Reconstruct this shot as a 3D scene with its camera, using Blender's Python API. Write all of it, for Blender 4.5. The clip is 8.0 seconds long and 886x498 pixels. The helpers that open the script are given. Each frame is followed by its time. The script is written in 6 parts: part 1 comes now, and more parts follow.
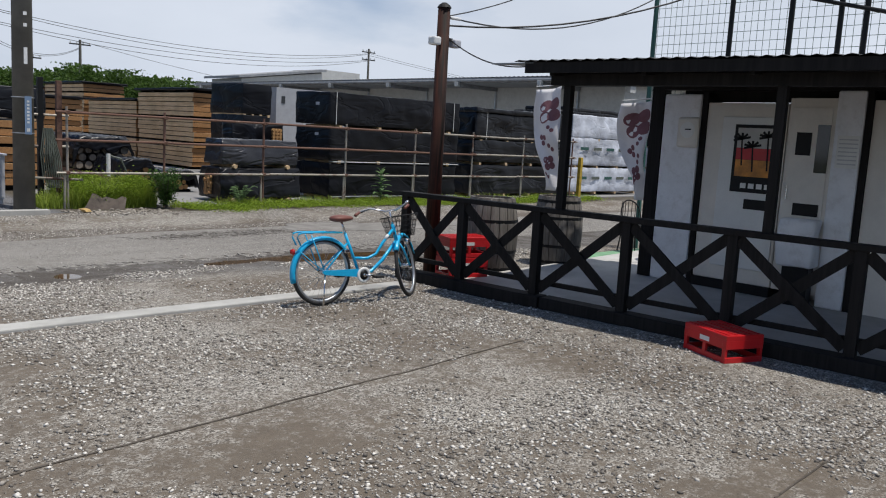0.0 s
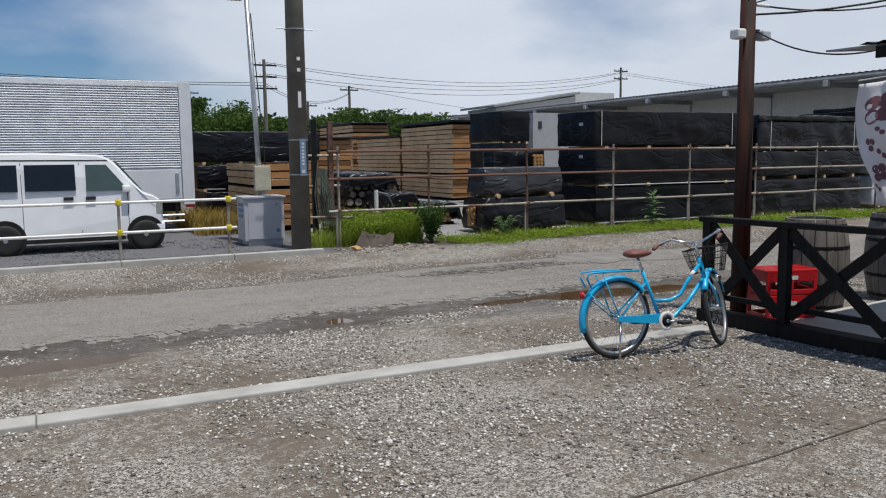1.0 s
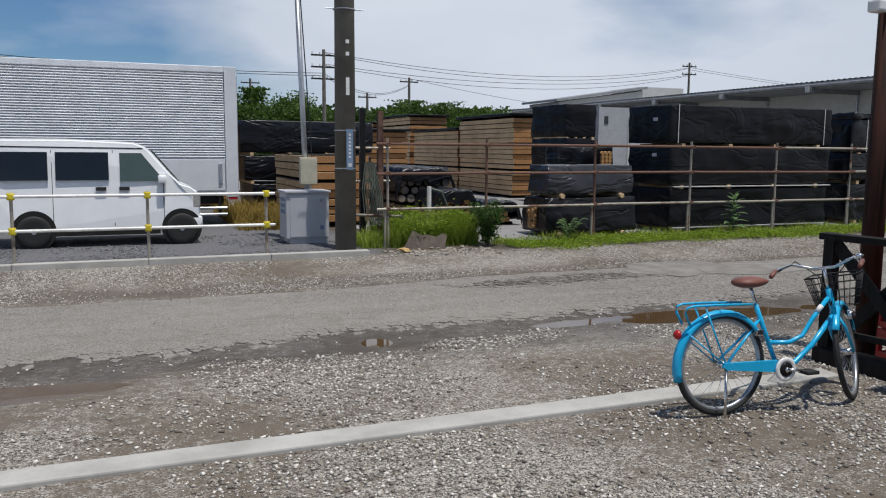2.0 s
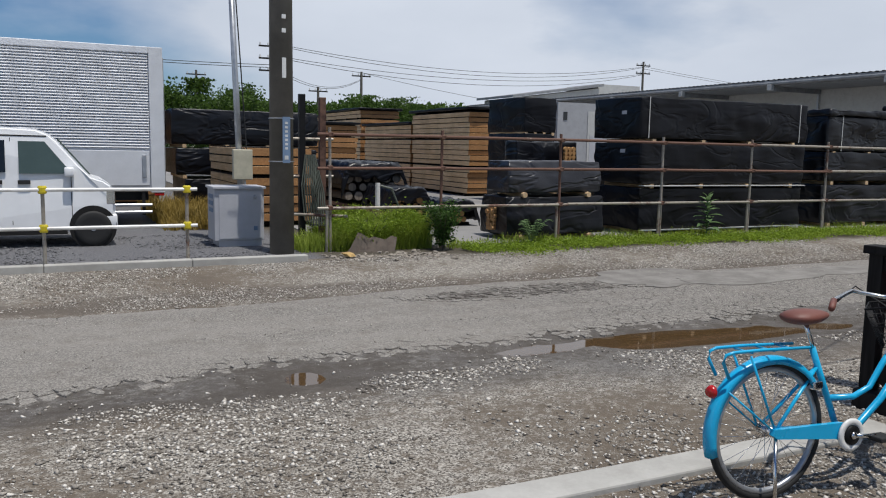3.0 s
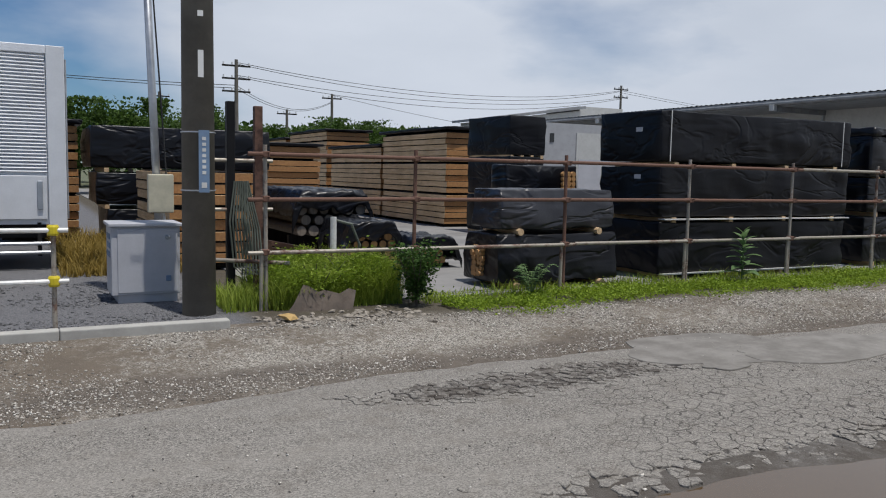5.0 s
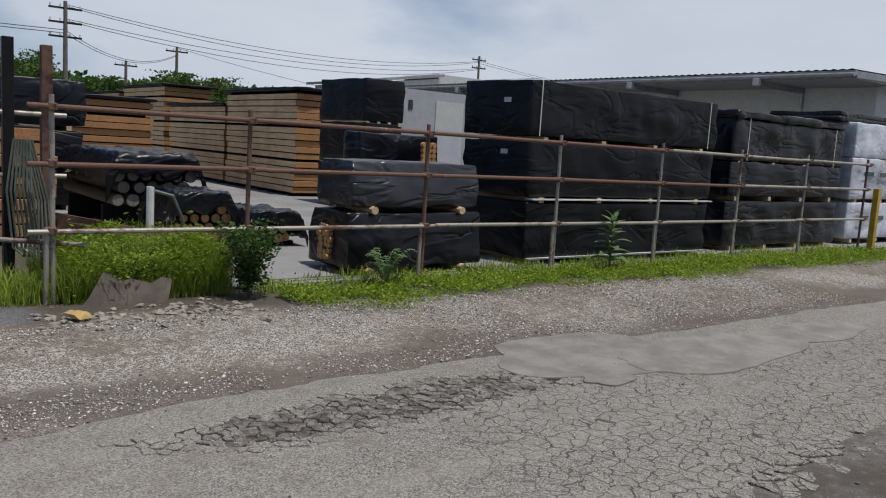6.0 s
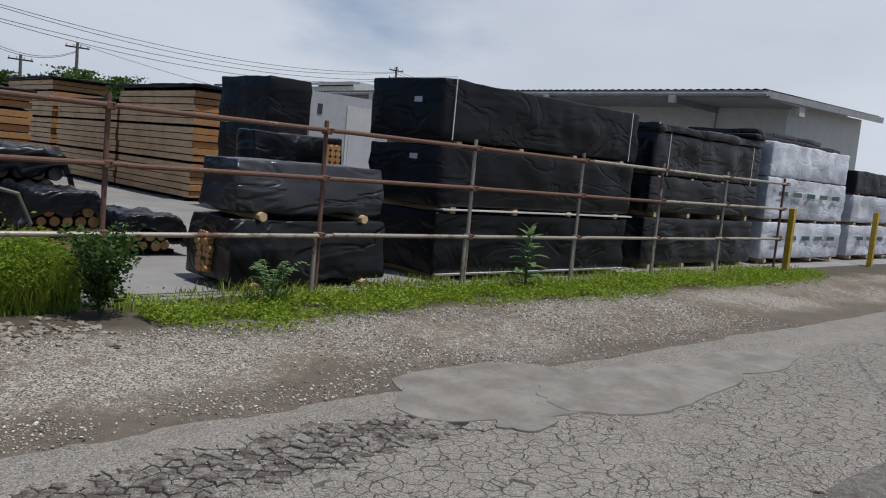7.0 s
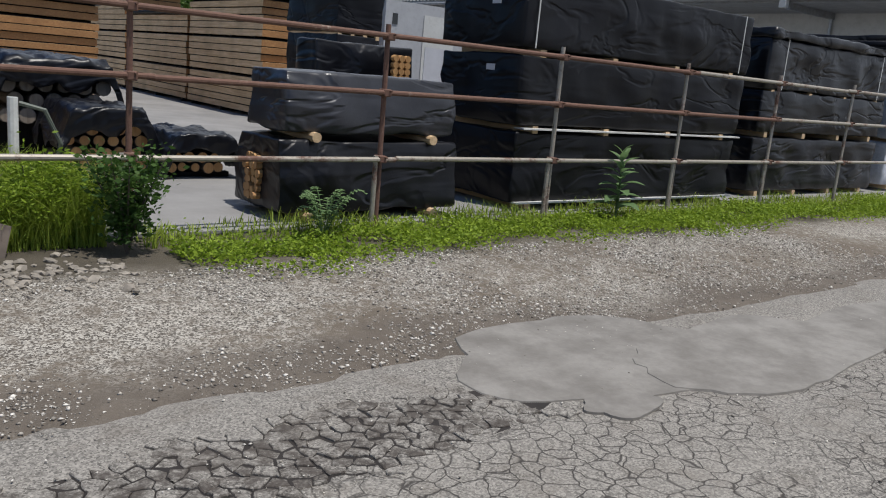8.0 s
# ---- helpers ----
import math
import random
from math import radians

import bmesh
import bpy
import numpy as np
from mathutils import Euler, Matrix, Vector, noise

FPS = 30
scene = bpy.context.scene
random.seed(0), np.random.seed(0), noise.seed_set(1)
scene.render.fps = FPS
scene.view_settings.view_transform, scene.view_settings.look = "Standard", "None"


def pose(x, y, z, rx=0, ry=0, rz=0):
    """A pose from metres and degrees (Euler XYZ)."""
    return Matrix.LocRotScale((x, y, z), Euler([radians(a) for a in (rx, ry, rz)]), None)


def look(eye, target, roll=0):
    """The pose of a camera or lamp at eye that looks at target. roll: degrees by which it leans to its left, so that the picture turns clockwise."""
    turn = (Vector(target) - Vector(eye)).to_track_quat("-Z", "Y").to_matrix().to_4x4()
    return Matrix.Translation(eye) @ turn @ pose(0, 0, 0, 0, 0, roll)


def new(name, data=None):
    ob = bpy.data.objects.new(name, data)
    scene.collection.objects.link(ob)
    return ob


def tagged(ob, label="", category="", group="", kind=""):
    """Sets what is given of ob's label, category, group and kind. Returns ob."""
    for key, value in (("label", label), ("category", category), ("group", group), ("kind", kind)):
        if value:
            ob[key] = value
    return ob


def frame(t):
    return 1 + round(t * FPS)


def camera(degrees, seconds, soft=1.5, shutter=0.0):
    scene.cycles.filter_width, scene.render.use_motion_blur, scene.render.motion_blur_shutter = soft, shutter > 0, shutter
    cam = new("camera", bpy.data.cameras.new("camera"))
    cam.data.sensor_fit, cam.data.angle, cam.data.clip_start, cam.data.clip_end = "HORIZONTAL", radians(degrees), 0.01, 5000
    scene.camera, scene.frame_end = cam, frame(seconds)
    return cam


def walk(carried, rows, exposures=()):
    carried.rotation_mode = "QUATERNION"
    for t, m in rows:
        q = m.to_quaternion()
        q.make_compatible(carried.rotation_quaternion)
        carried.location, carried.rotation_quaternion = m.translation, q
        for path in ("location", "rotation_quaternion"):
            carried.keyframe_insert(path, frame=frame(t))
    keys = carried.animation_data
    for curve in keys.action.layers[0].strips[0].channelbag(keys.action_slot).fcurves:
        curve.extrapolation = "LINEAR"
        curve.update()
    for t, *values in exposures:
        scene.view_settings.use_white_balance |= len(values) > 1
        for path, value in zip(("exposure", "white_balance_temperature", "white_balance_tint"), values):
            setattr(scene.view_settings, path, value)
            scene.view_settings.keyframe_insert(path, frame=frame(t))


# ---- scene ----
cam = camera(57.4, 8.0, soft=1.1)
PATH = [
    (0, (-0.339, -0.549, 1.751), (1.044, 0.87, 1.477), 3.2),
    (0.5, (-0.071, 0.067, 1.732), (1.189, 1.601, 1.486), 2.6),
    (0.6, (-0.025, 0.208, 1.735), (1.199, 1.774, 1.502), 1.3),
    (1, (0.125, 0.667, 1.719), (1.005, 2.448, 1.49), -0.7),
    (1.2, (0.238, 0.921, 1.733), (1.036, 2.743, 1.522), -0.3),
    (2.3, (0.927, 2.349, 1.716), (1.674, 4.187, 1.466), 0.6),
    (2.5, (1.052, 2.655, 1.666), (1.814, 4.494, 1.48), 0.9),
    (3, (1.376, 3.344, 1.649), (2.234, 5.133, 1.401), 1.1),
    (3.5, (1.685, 4.072, 1.651), (2.486, 5.888, 1.404), 1.9),
    (4, (2.028, 4.75, 1.65), (2.837, 6.561, 1.386), 1.6),
    (4.2, (2.183, 4.994, 1.664), (3.017, 6.789, 1.378), 2.3),
    (5.3, (2.961, 6.6, 1.639), (3.903, 8.357, 1.479), 0.3),
    (5.5, (3.135, 6.843, 1.676), (4.105, 8.584, 1.515), -0.0),
    (6, (3.528, 7.401, 1.685), (4.745, 8.967, 1.432), 3.5),
    (6.5, (3.923, 7.794, 1.634), (5.153, 9.351, 1.382), 4.3),
    (7, (4.357, 8.172, 1.578), (5.735, 9.607, 1.371), 5.3),
    (7.5, (4.76, 8.526, 1.546), (6.041, 10.045, 1.322), 5.4),
    (8, (5.176, 9.005, 1.544), (6.396, 10.532, 1.119), 5.2),
]
walk(cam, [(t, look(eye, target, roll)) for t, eye, target, roll in PATH],
     exposures=((0.0, -0.08), (1.0, -0.15), (2.5, -0.18), (4.2, -0.17), (5.5, -0.28), (7.6, -0.3), (8.0, -0.04)))


# ---- world, sun, exposure ----
SUN_TO = Vector((0.08, -0.28, 1.0)).normalized()
world = bpy.data.worlds.new("sky_world")
scene.world = world
world.use_nodes = True
wn, wl = world.node_tree.nodes, world.node_tree.links
wn.clear()
w_out, w_bg = wn.new("ShaderNodeOutputWorld"), wn.new("ShaderNodeBackground")
w_sky = wn.new("ShaderNodeTexSky")
w_sky.sky_type = "NISHITA"
w_sky.sun_disc = False
w_sky.sun_elevation = math.asin(SUN_TO.z)
w_sky.sun_rotation = math.atan2(SUN_TO.x, SUN_TO.y)
w_tc, w_map = wn.new("ShaderNodeTexCoord"), wn.new("ShaderNodeMapping")
w_map.inputs["Scale"].default_value = (1.0, 1.0, 2.6)
w_map.inputs["Location"].default_value = (0.35, 0.0, 0.2)
w_noise, w_ramp, w_mix = wn.new("ShaderNodeTexNoise"), wn.new("ShaderNodeValToRGB"), wn.new("ShaderNodeMixRGB")
w_noise.inputs["Scale"].default_value = 1.5
w_noise.inputs["Detail"].default_value = 7
w_noise.inputs["Roughness"].default_value = 0.52
w_ramp.color_ramp.elements[0].position, w_ramp.color_ramp.elements[1].position = 0.36, 0.56
w_sep, w_bank, w_add = wn.new("ShaderNodeSeparateXYZ"), wn.new("ShaderNodeMapRange"), wn.new("ShaderNodeMath")
w_bank.inputs["From Min"].default_value, w_bank.inputs["From Max"].default_value = 0.36, 0.68
w_bank.inputs["To Min"].default_value, w_bank.inputs["To Max"].default_value = -0.24, 0.14
w_mix.inputs["Color2"].default_value = (6.1, 6.7, 7.7, 1)
wl.new(w_tc.outputs["Generated"], w_map.inputs["Vector"])
wl.new(w_map.outputs["Vector"], w_noise.inputs["Vector"])
wl.new(w_tc.outputs["Generated"], w_sep.inputs[0])
w_off, w_abs = wn.new("ShaderNodeMath"), wn.new("ShaderNodeMath")
w_off.operation, w_abs.operation = "ADD", "ABSOLUTE"
w_off.inputs[1].default_value = 0.3
wl.new(w_sep.outputs["X"], w_off.inputs[0])
wl.new(w_off.outputs[0], w_abs.inputs[0])
wl.new(w_abs.outputs[0], w_bank.inputs["Value"])
wl.new(w_bank.outputs["Result"], w_add.inputs[0])
wl.new(w_noise.outputs["Fac"], w_add.inputs[1])
wl.new(w_add.outputs[0], w_ramp.inputs["Fac"])
wl.new(w_ramp.outputs["Color"], w_mix.inputs["Fac"])
w_sky.dust_density, w_sky.ozone_density = 0.3, 2.5
w_dim = wn.new("ShaderNodeMixRGB")
w_dim.blend_type = "MULTIPLY"
w_dim.inputs["Fac"].default_value = 1.0
w_dim.inputs["Color2"].default_value = (0.42, 0.57, 0.74, 1)
w_n2, w_c2 = wn.new("ShaderNodeTexNoise"), wn.new("ShaderNodeMixRGB")
w_n2.inputs["Scale"].default_value, w_n2.inputs["Detail"].default_value = 2.6, 6
w_c2.inputs["Color1"].default_value, w_c2.inputs["Color2"].default_value = (4.3, 4.9, 5.9, 1), (7.6, 8.1, 9.0, 1)
wl.new(w_map.outputs["Vector"], w_n2.inputs["Vector"])
wl.new(w_n2.outputs["Fac"], w_c2.inputs["Fac"])
wl.new(w_c2.outputs["Color"], w_mix.inputs["Color2"])
wl.new(w_sky.outputs["Color"], w_dim.inputs["Color1"])
wl.new(w_dim.outputs["Color"], w_mix.inputs["Color1"])
wl.new(w_mix.outputs["Color"], w_bg.inputs["Color"])
w_bg.inputs["Strength"].default_value = 0.115
wl.new(w_bg.outputs["Background"], w_out.inputs["Surface"])
sun = new("sun", bpy.data.lights.new("sun", "SUN"))
sun.data.energy, sun.data.angle, sun.data.color = 4.3, radians(0.6), (1.0, 0.96, 0.9)
sun.matrix_world = look((0, 0, 30), Vector((0, 0, 30)) - SUN_TO)


# ---- materials ----
class Nodes:
    """Short calls for building a node material."""

    def __init__(self, name):
        self.mat = bpy.data.materials.new(name)
        self.mat.use_nodes = True
        self.t = self.mat.node_tree
        self.b = self.t.nodes["Principled BSDF"]
        self.geo = self.t.nodes.new("ShaderNodeNewGeometry")
        self.tc = self.t.nodes.new("ShaderNodeTexCoord")

    def put(self, socket, v):
        if isinstance(v, bpy.types.NodeSocket):
            self.t.links.new(v, socket)
        else:
            socket.default_value = v

    def math(self, op, a, b=0.0, c=0.0, clamp=False):
        n = self.t.nodes.new("ShaderNodeMath")
        n.operation, n.use_clamp = op, clamp
        for s, v in zip(n.inputs, (a, b, c)):
            self.put(s, v)
        return n.outputs[0]

    def step(self, v, lo, hi):
        n = self.t.nodes.new("ShaderNodeMapRange")
        n.interpolation_type = "SMOOTHSTEP"
        self.put(n.inputs["Value"], v)
        n.inputs["From Min"].default_value, n.inputs["From Max"].default_value = lo, hi
        return n.outputs["Result"]

    def mix(self, f, a, b, kind="MIX"):
        n = self.t.nodes.new("ShaderNodeMixRGB")
        n.blend_type = kind
        for s, v in zip(n.inputs, (f, a, b)):
            if isinstance(v, tuple) and len(v) == 3:
                v = (*v, 1)
            self.put(s, v)
        return n.outputs[0]

    def vec(self, world_space=True, scale=(1, 1, 1)):
        m = self.t.nodes.new("ShaderNodeMapping")
        m.inputs["Scale"].default_value = scale
        self.t.links.new(self.geo.outputs["Position"] if world_space else self.tc.outputs["Object"], m.inputs["Vector"])
        return m.outputs[0]

    def noise(self, v, scale, detail=4, rough=0.55, distort=0.0):
        n = self.t.nodes.new("ShaderNodeTexNoise")
        self.t.links.new(v, n.inputs["Vector"])
        n.inputs["Scale"].default_value, n.inputs["Detail"].default_value = scale, detail
        n.inputs["Roughness"].default_value, n.inputs["Distortion"].default_value = rough, distort
        return n.outputs["Fac"]

    def voronoi(self, v, scale, feature="F1", out="Distance"):
        n = self.t.nodes.new("ShaderNodeTexVoronoi")
        n.feature = feature
        self.t.links.new(v, n.inputs["Vector"])
        n.inputs["Scale"].default_value = scale
        return n.outputs[out]

    def xyz(self, v):
        n = self.t.nodes.new("ShaderNodeSeparateXYZ")
        self.t.links.new(v, n.inputs[0])
        return n.outputs

    def random(self):
        return self.t.nodes.new("ShaderNodeObjectInfo").outputs["Random"]

    def island(self):
        return self.geo.outputs["Random Per Island"]

    def bump(self, h, strength=0.3, distance=0.01):
        n = self.t.nodes.new("ShaderNodeBump")
        self.put(n.inputs["Height"], h)
        n.inputs["Strength"].default_value, n.inputs["Distance"].default_value = strength, distance
        self.t.links.new(n.outputs["Normal"], self.b.inputs["Normal"])

    def done(self, color, rough=0.6, metal=0.0, spec=None):
        self.put(self.b.inputs["Base Color"], (*color, 1) if isinstance(color, tuple) and len(color) == 3 else color)
        self.put(self.b.inputs["Roughness"], rough)
        self.put(self.b.inputs["Metallic"], metal)
        if spec is not None:
            self.b.inputs["Specular IOR Level"].default_value = spec
        return self.mat


def shade(c, k):
    return tuple(min(1.0, v * k) for v in c)


def plain(name, color, rough=0.5, metal=0.0, vary=0.25, scale=3.0, fine=40.0, bump=0.1, dirt=None, dirt_amount=0.35, by_object=0.0, spec=None):
    """Paint, metal, plastic: a base colour with a broad and a fine variation, stains and fine relief."""
    n = Nodes(name)
    v = n.vec(False)
    broad, grain = n.noise(v, scale, 5, 0.6), n.noise(v, fine, 3, 0.6)
    c = n.mix(n.step(broad, 0.3, 0.7), shade(color, 1 - vary), shade(color, 1 + vary * 0.6))
    c = n.mix(n.math("MULTIPLY", grain, 0.35), c, shade(color, 0.7))
    if dirt:
        c = n.mix(n.math("MULTIPLY", n.step(n.noise(v, scale * 2.3, 7, 0.7), 0.48, 0.66), dirt_amount), c, dirt)
    if by_object:
        c = n.mix(n.math("MULTIPLY", n.random(), by_object), c, shade(color, 0.45))
    if bump:
        n.bump(n.math("ADD", grain, n.math("MULTIPLY", broad, 0.5)), bump, 0.01)
    r = n.math("ADD", n.math("MULTIPLY", broad, 0.2), rough - 0.1)
    return n.done(c, r, metal, spec)


def gravel_ground():
    n = Nodes("ground_gravel_dirt")
    p = n.vec(True)
    X, Y, Z = n.xyz(p)
    warp = n.noise(p, 0.9, 5, 0.6)
    Yw = n.math("ADD", Y, n.math("MULTIPLY", n.math("SUBTRACT", warp, 0.5), 1.6))
    stones = n.voronoi(p, 100, "F1", "Color")
    sx = n.xyz(stones)[0]
    edge = n.voronoi(p, 100, "F1", "Distance")
    big = n.noise(p, 0.55, 6, 0.62)
    mid = n.noise(p, 3.5, 5, 0.65)
    stone_c = n.mix(n.step(sx, 0.1, 0.95), (0.065, 0.056, 0.046), (0.46, 0.43, 0.38))
    dirt_c = n.mix(n.math("MULTIPLY", n.math("ADD", mid, n.noise(p, 55, 3, 0.7)), 0.5), (0.045, 0.034, 0.025), (0.21, 0.172, 0.13))
    cover = n.math("ADD", n.math("MULTIPLY", big, 0.7), n.math("MULTIPLY", n.noise(p, 12, 4, 0.7), 0.5))
    gravel = n.mix(n.step(cover, 0.5, 0.7), dirt_c, stone_c)
    wet = n.math("MULTIPLY", n.step(Yw, 8.0, 8.9), n.math("SUBTRACT", 1.0, n.step(Yw, 9.8, 10.4)))
    wet = n.math("MAXIMUM", wet, n.math("MULTIPLY", n.math("MULTIPLY", n.step(Yw, 7.3, 8.5), n.math("SUBTRACT", 1.0, n.step(Yw, 9.8, 10.4))), n.step(X, 4.2, 5.4)))
    wet_c = n.mix(n.step(cover, 0.56, 0.75), n.mix(mid, (0.045, 0.037, 0.03), (0.1, 0.086, 0.072)), n.mix(sx, (0.06, 0.055, 0.05), (0.24, 0.225, 0.205)))
    c = n.mix(n.math("MULTIPLY", wet, 1.0), gravel, wet_c)
    rut = n.math("MULTIPLY", n.step(Yw, 12.0, 12.4), n.math("SUBTRACT", 1.0, n.step(Yw, 12.75, 13.3)))
    c = n.mix(n.math("MULTIPLY", rut, 0.9), c, n.mix(mid, (0.06, 0.048, 0.038), (0.15, 0.125, 0.1)))
    grey = n.math("MULTIPLY", n.step(Y, 14.72, 14.76), n.math("SUBTRACT", 1.0, n.step(X, 4.9, 5.3)))
    c = n.mix(grey, c, n.mix(sx, (0.045, 0.045, 0.05), (0.2, 0.2, 0.21)))
    soil = n.math("MULTIPLY", n.step(Yw, 14.2, 14.9), n.step(X, 4.7, 5.2))
    c = n.mix(soil, c, n.mix(mid, (0.028, 0.023, 0.016), (0.11, 0.092, 0.066)))
    far = n.step(n.math("MAXIMUM", n.math("ABSOLUTE", X), n.math("ABSOLUTE", Y)), 60, 90)
    c = n.mix(far, c, n.mix(big, (0.06, 0.08, 0.03), (0.15, 0.15, 0.1)))
    n.bump(n.math("ADD", n.math("MULTIPLY", n.math("SUBTRACT", 1.0, edge), 1.0), mid), 0.55, 0.012)
    r = n.math("SUBTRACT", 0.93, n.math("MULTIPLY", wet, n.math("MULTIPLY", n.step(mid, 0.4, 0.6), 0.35)))
    return n.done(c, r)


def asphalt(name="worn_asphalt", dirt=0.0):
    n = Nodes(name)
    p = n.vec(True)
    X, Y, Z = n.xyz(p)
    g = n.xyz(n.voronoi(p, 115, "F1", "Color"))[0]
    big, mid = n.noise(p, 0.5, 5, 0.6), n.noise(p, 4.0, 5, 0.6)
    c = n.mix(g, (0.06, 0.055, 0.049), (0.33, 0.308, 0.277))
    c = n.mix(n.math("MULTIPLY", n.step(big, 0.35, 0.65), 0.75), c, n.mix(g, (0.125, 0.116, 0.104), (0.3, 0.28, 0.252)))
    track = n.noise(n.vec(True, (0.16, 2.0, 1.0)), 1.0, 5, 0.6)
    c = n.mix(n.math("MULTIPLY", n.step(track, 0.45, 0.68), 0.4), c, (0.27, 0.252, 0.226))
    c = n.mix(n.math("MULTIPLY", n.step(mid, 0.5, 0.7), 0.3), c, (0.12, 0.1, 0.08))
    wob = n.t.nodes.new("ShaderNodeVectorMath")
    wob.operation = "MULTIPLY_ADD"
    nz = n.t.nodes.new("ShaderNodeTexNoise")
    nz.inputs["Scale"].default_value = 7.0
    n.t.links.new(p, nz.inputs["Vector"])
    n.t.links.new(nz.outputs["Color"], wob.inputs[0])
    wob.inputs[1].default_value = (0.13, 0.13, 0.0)
    n.t.links.new(p, wob.inputs[2])
    crack = n.voronoi(wob.outputs[0], 8.5, "DISTANCE_TO_EDGE")
    east = n.math("MULTIPLY", n.step(n.math("ADD", X, n.math("MULTIPLY", big, 3.0)), 6.6, 8.6), n.math("SUBTRACT", 1.0, n.step(Y, 11.3, 11.9)))
    where = n.math("MULTIPLY", n.step(n.noise(p, 0.8, 4, 0.6), 0.28, 0.46), east)
    line = n.math("MULTIPLY", n.math("SUBTRACT", 1.0, n.step(crack, 0.004, 0.045)), where)
    c = n.mix(n.math("MULTIPLY", line, 0.9), c, (0.03, 0.025, 0.022))
    if dirt:
        c = n.mix(n.math("MULTIPLY", n.step(n.noise(p, 9.0, 5, 0.7), 0.38, 0.62), dirt), c, (0.05, 0.04, 0.033))
    h = n.math("SUBTRACT", n.math("ADD", n.math("MULTIPLY", g, 0.5), n.math("MULTIPLY", mid, 0.5)), line)
    n.bump(h, 0.6, 0.012)
    return n.done(c, n.math("ADD", 0.78, n.math("MULTIPLY", mid, 0.2)))


def concrete(name, lo, hi, scale=2.0):
    n = Nodes(name)
    p = n.vec(True)
    a, b = n.noise(p, scale, 7, 0.65), n.noise(p, 45, 3, 0.6)
    c = n.mix(n.step(a, 0.3, 0.7), lo, hi)
    c = n.mix(n.math("MULTIPLY", b, 0.3), c, shade(lo, 0.6))
    n.bump(n.math("ADD", b, a), 0.25, 0.006)
    return n.done(c, 0.85)


def wood(name, lo, hi, axis=0, by_object=0.6, island=False, rough=0.7):
    n = Nodes(name)
    s = [22.0, 22.0, 22.0]
    s[axis] = 1.4
    v = n.vec(False, tuple(s))
    grain = n.noise(v, 1.0, 6, 0.6, 0.6)
    broad = n.noise(n.vec(False), 1.3, 4, 0.6)
    c = n.mix(n.step(grain, 0.3, 0.7), lo, hi)
    c = n.mix(n.math("MULTIPLY", n.step(broad, 0.4, 0.7), 0.45), c, shade(lo, 0.6))
    rnd = n.island() if island else n.random()
    c = n.mix(n.math("MULTIPLY", rnd, by_object), c, n.mix(grain, shade(lo, 0.55), shade(hi, 0.75)))
    n.bump(grain, 0.3, 0.004)
    return n.done(c, rough)


def tarp(name, color, rough, crease=1.0, scale=1.0, spec=0.5):
    """Wrapping sheet: taut, with long shallow ripples, a few sharp creases and a dull sheen."""
    n = Nodes(name)
    v = n.vec(False)
    ripple = n.noise(n.vec(False, (0.45 * scale, 0.45 * scale, 2.0 * scale)), 1.5, 2, 0.45, 0.5)
    sharp = n.math("ABSOLUTE", n.math("SUBTRACT", n.noise(n.vec(False, (0.7 * scale, 0.7 * scale, 1.6 * scale)), 1.1, 3, 0.5, 0.6), 0.5))
    fine = n.noise(v, 26, 5, 0.7)
    dust = n.noise(v, 1.1, 6, 0.65)
    c = n.mix(n.step(dust, 0.35, 0.7), shade(color, 0.7), shade(color, 1.5))
    c = n.mix(n.math("MULTIPLY", n.step(fine, 0.55, 0.75), 0.25), c, shade(color, 2.2))
    h = n.math("ADD", n.math("MULTIPLY", ripple, 0.55), n.math("MULTIPLY", n.step(sharp, 0.0, 0.05), 0.16))
    n.bump(n.math("ADD", h, n.math("MULTIPLY", fine, 0.02)), 0.75 * crease, 0.1)
    return n.done(c, n.math("ADD", rough - 0.12, n.math("MULTIPLY", dust, 0.25)), 0.0, spec)


def rusty(name, paint, amount):
    n = Nodes(name)
    v = n.vec(True)
    a, b = n.noise(v, 2.2, 7, 0.7), n.noise(v, 30, 4, 0.7)
    rust = n.mix(b, (0.075, 0.035, 0.024), (0.2, 0.11, 0.078))
    f = n.step(n.math("ADD", n.math("MULTIPLY", a, 0.8), n.math("MULTIPLY", b, 0.25)), amount - 0.06, amount + 0.07)
    c = n.mix(f, rust, n.mix(b, shade(paint, 0.75), paint))
    n.bump(b, 0.3, 0.003)
    return n.done(c, n.math("SUBTRACT", 0.85, n.math("MULTIPLY", f, 0.3)), n.math("MULTIPLY", f, 0.45))


def leafy(name, lo, hi):
    n = Nodes(name)
    v = n.vec(True)
    c = n.mix(n.math("ADD", n.math("MULTIPLY", n.island(), 0.7), n.math("MULTIPLY", n.noise(v, 1.5, 3), 0.3)), lo, hi)
    n.b.inputs["Specular IOR Level"].default_value = 0.25
    tr = n.t.nodes.new("ShaderNodeBsdfTranslucent")
    ms = n.t.nodes.new("ShaderNodeMixShader")
    out = n.t.nodes["Material Output"]
    n.t.links.new(c, tr.inputs["Color"])
    ms.inputs[0].default_value = 0.4
    n.t.links.new(n.b.outputs[0], ms.inputs[1])
    n.t.links.new(tr.outputs[0], ms.inputs[2])
    n.t.links.new(ms.outputs[0], out.inputs["Surface"])
    return n.done(c, 0.6)


def clear(name, tint=(0.9, 0.95, 0.95), rough=0.02):
    n = Nodes(name)
    n.b.inputs["Transmission Weight"].default_value = 1.0
    n.b.inputs["IOR"].default_value = 1.45
    return n.done(tint, rough)


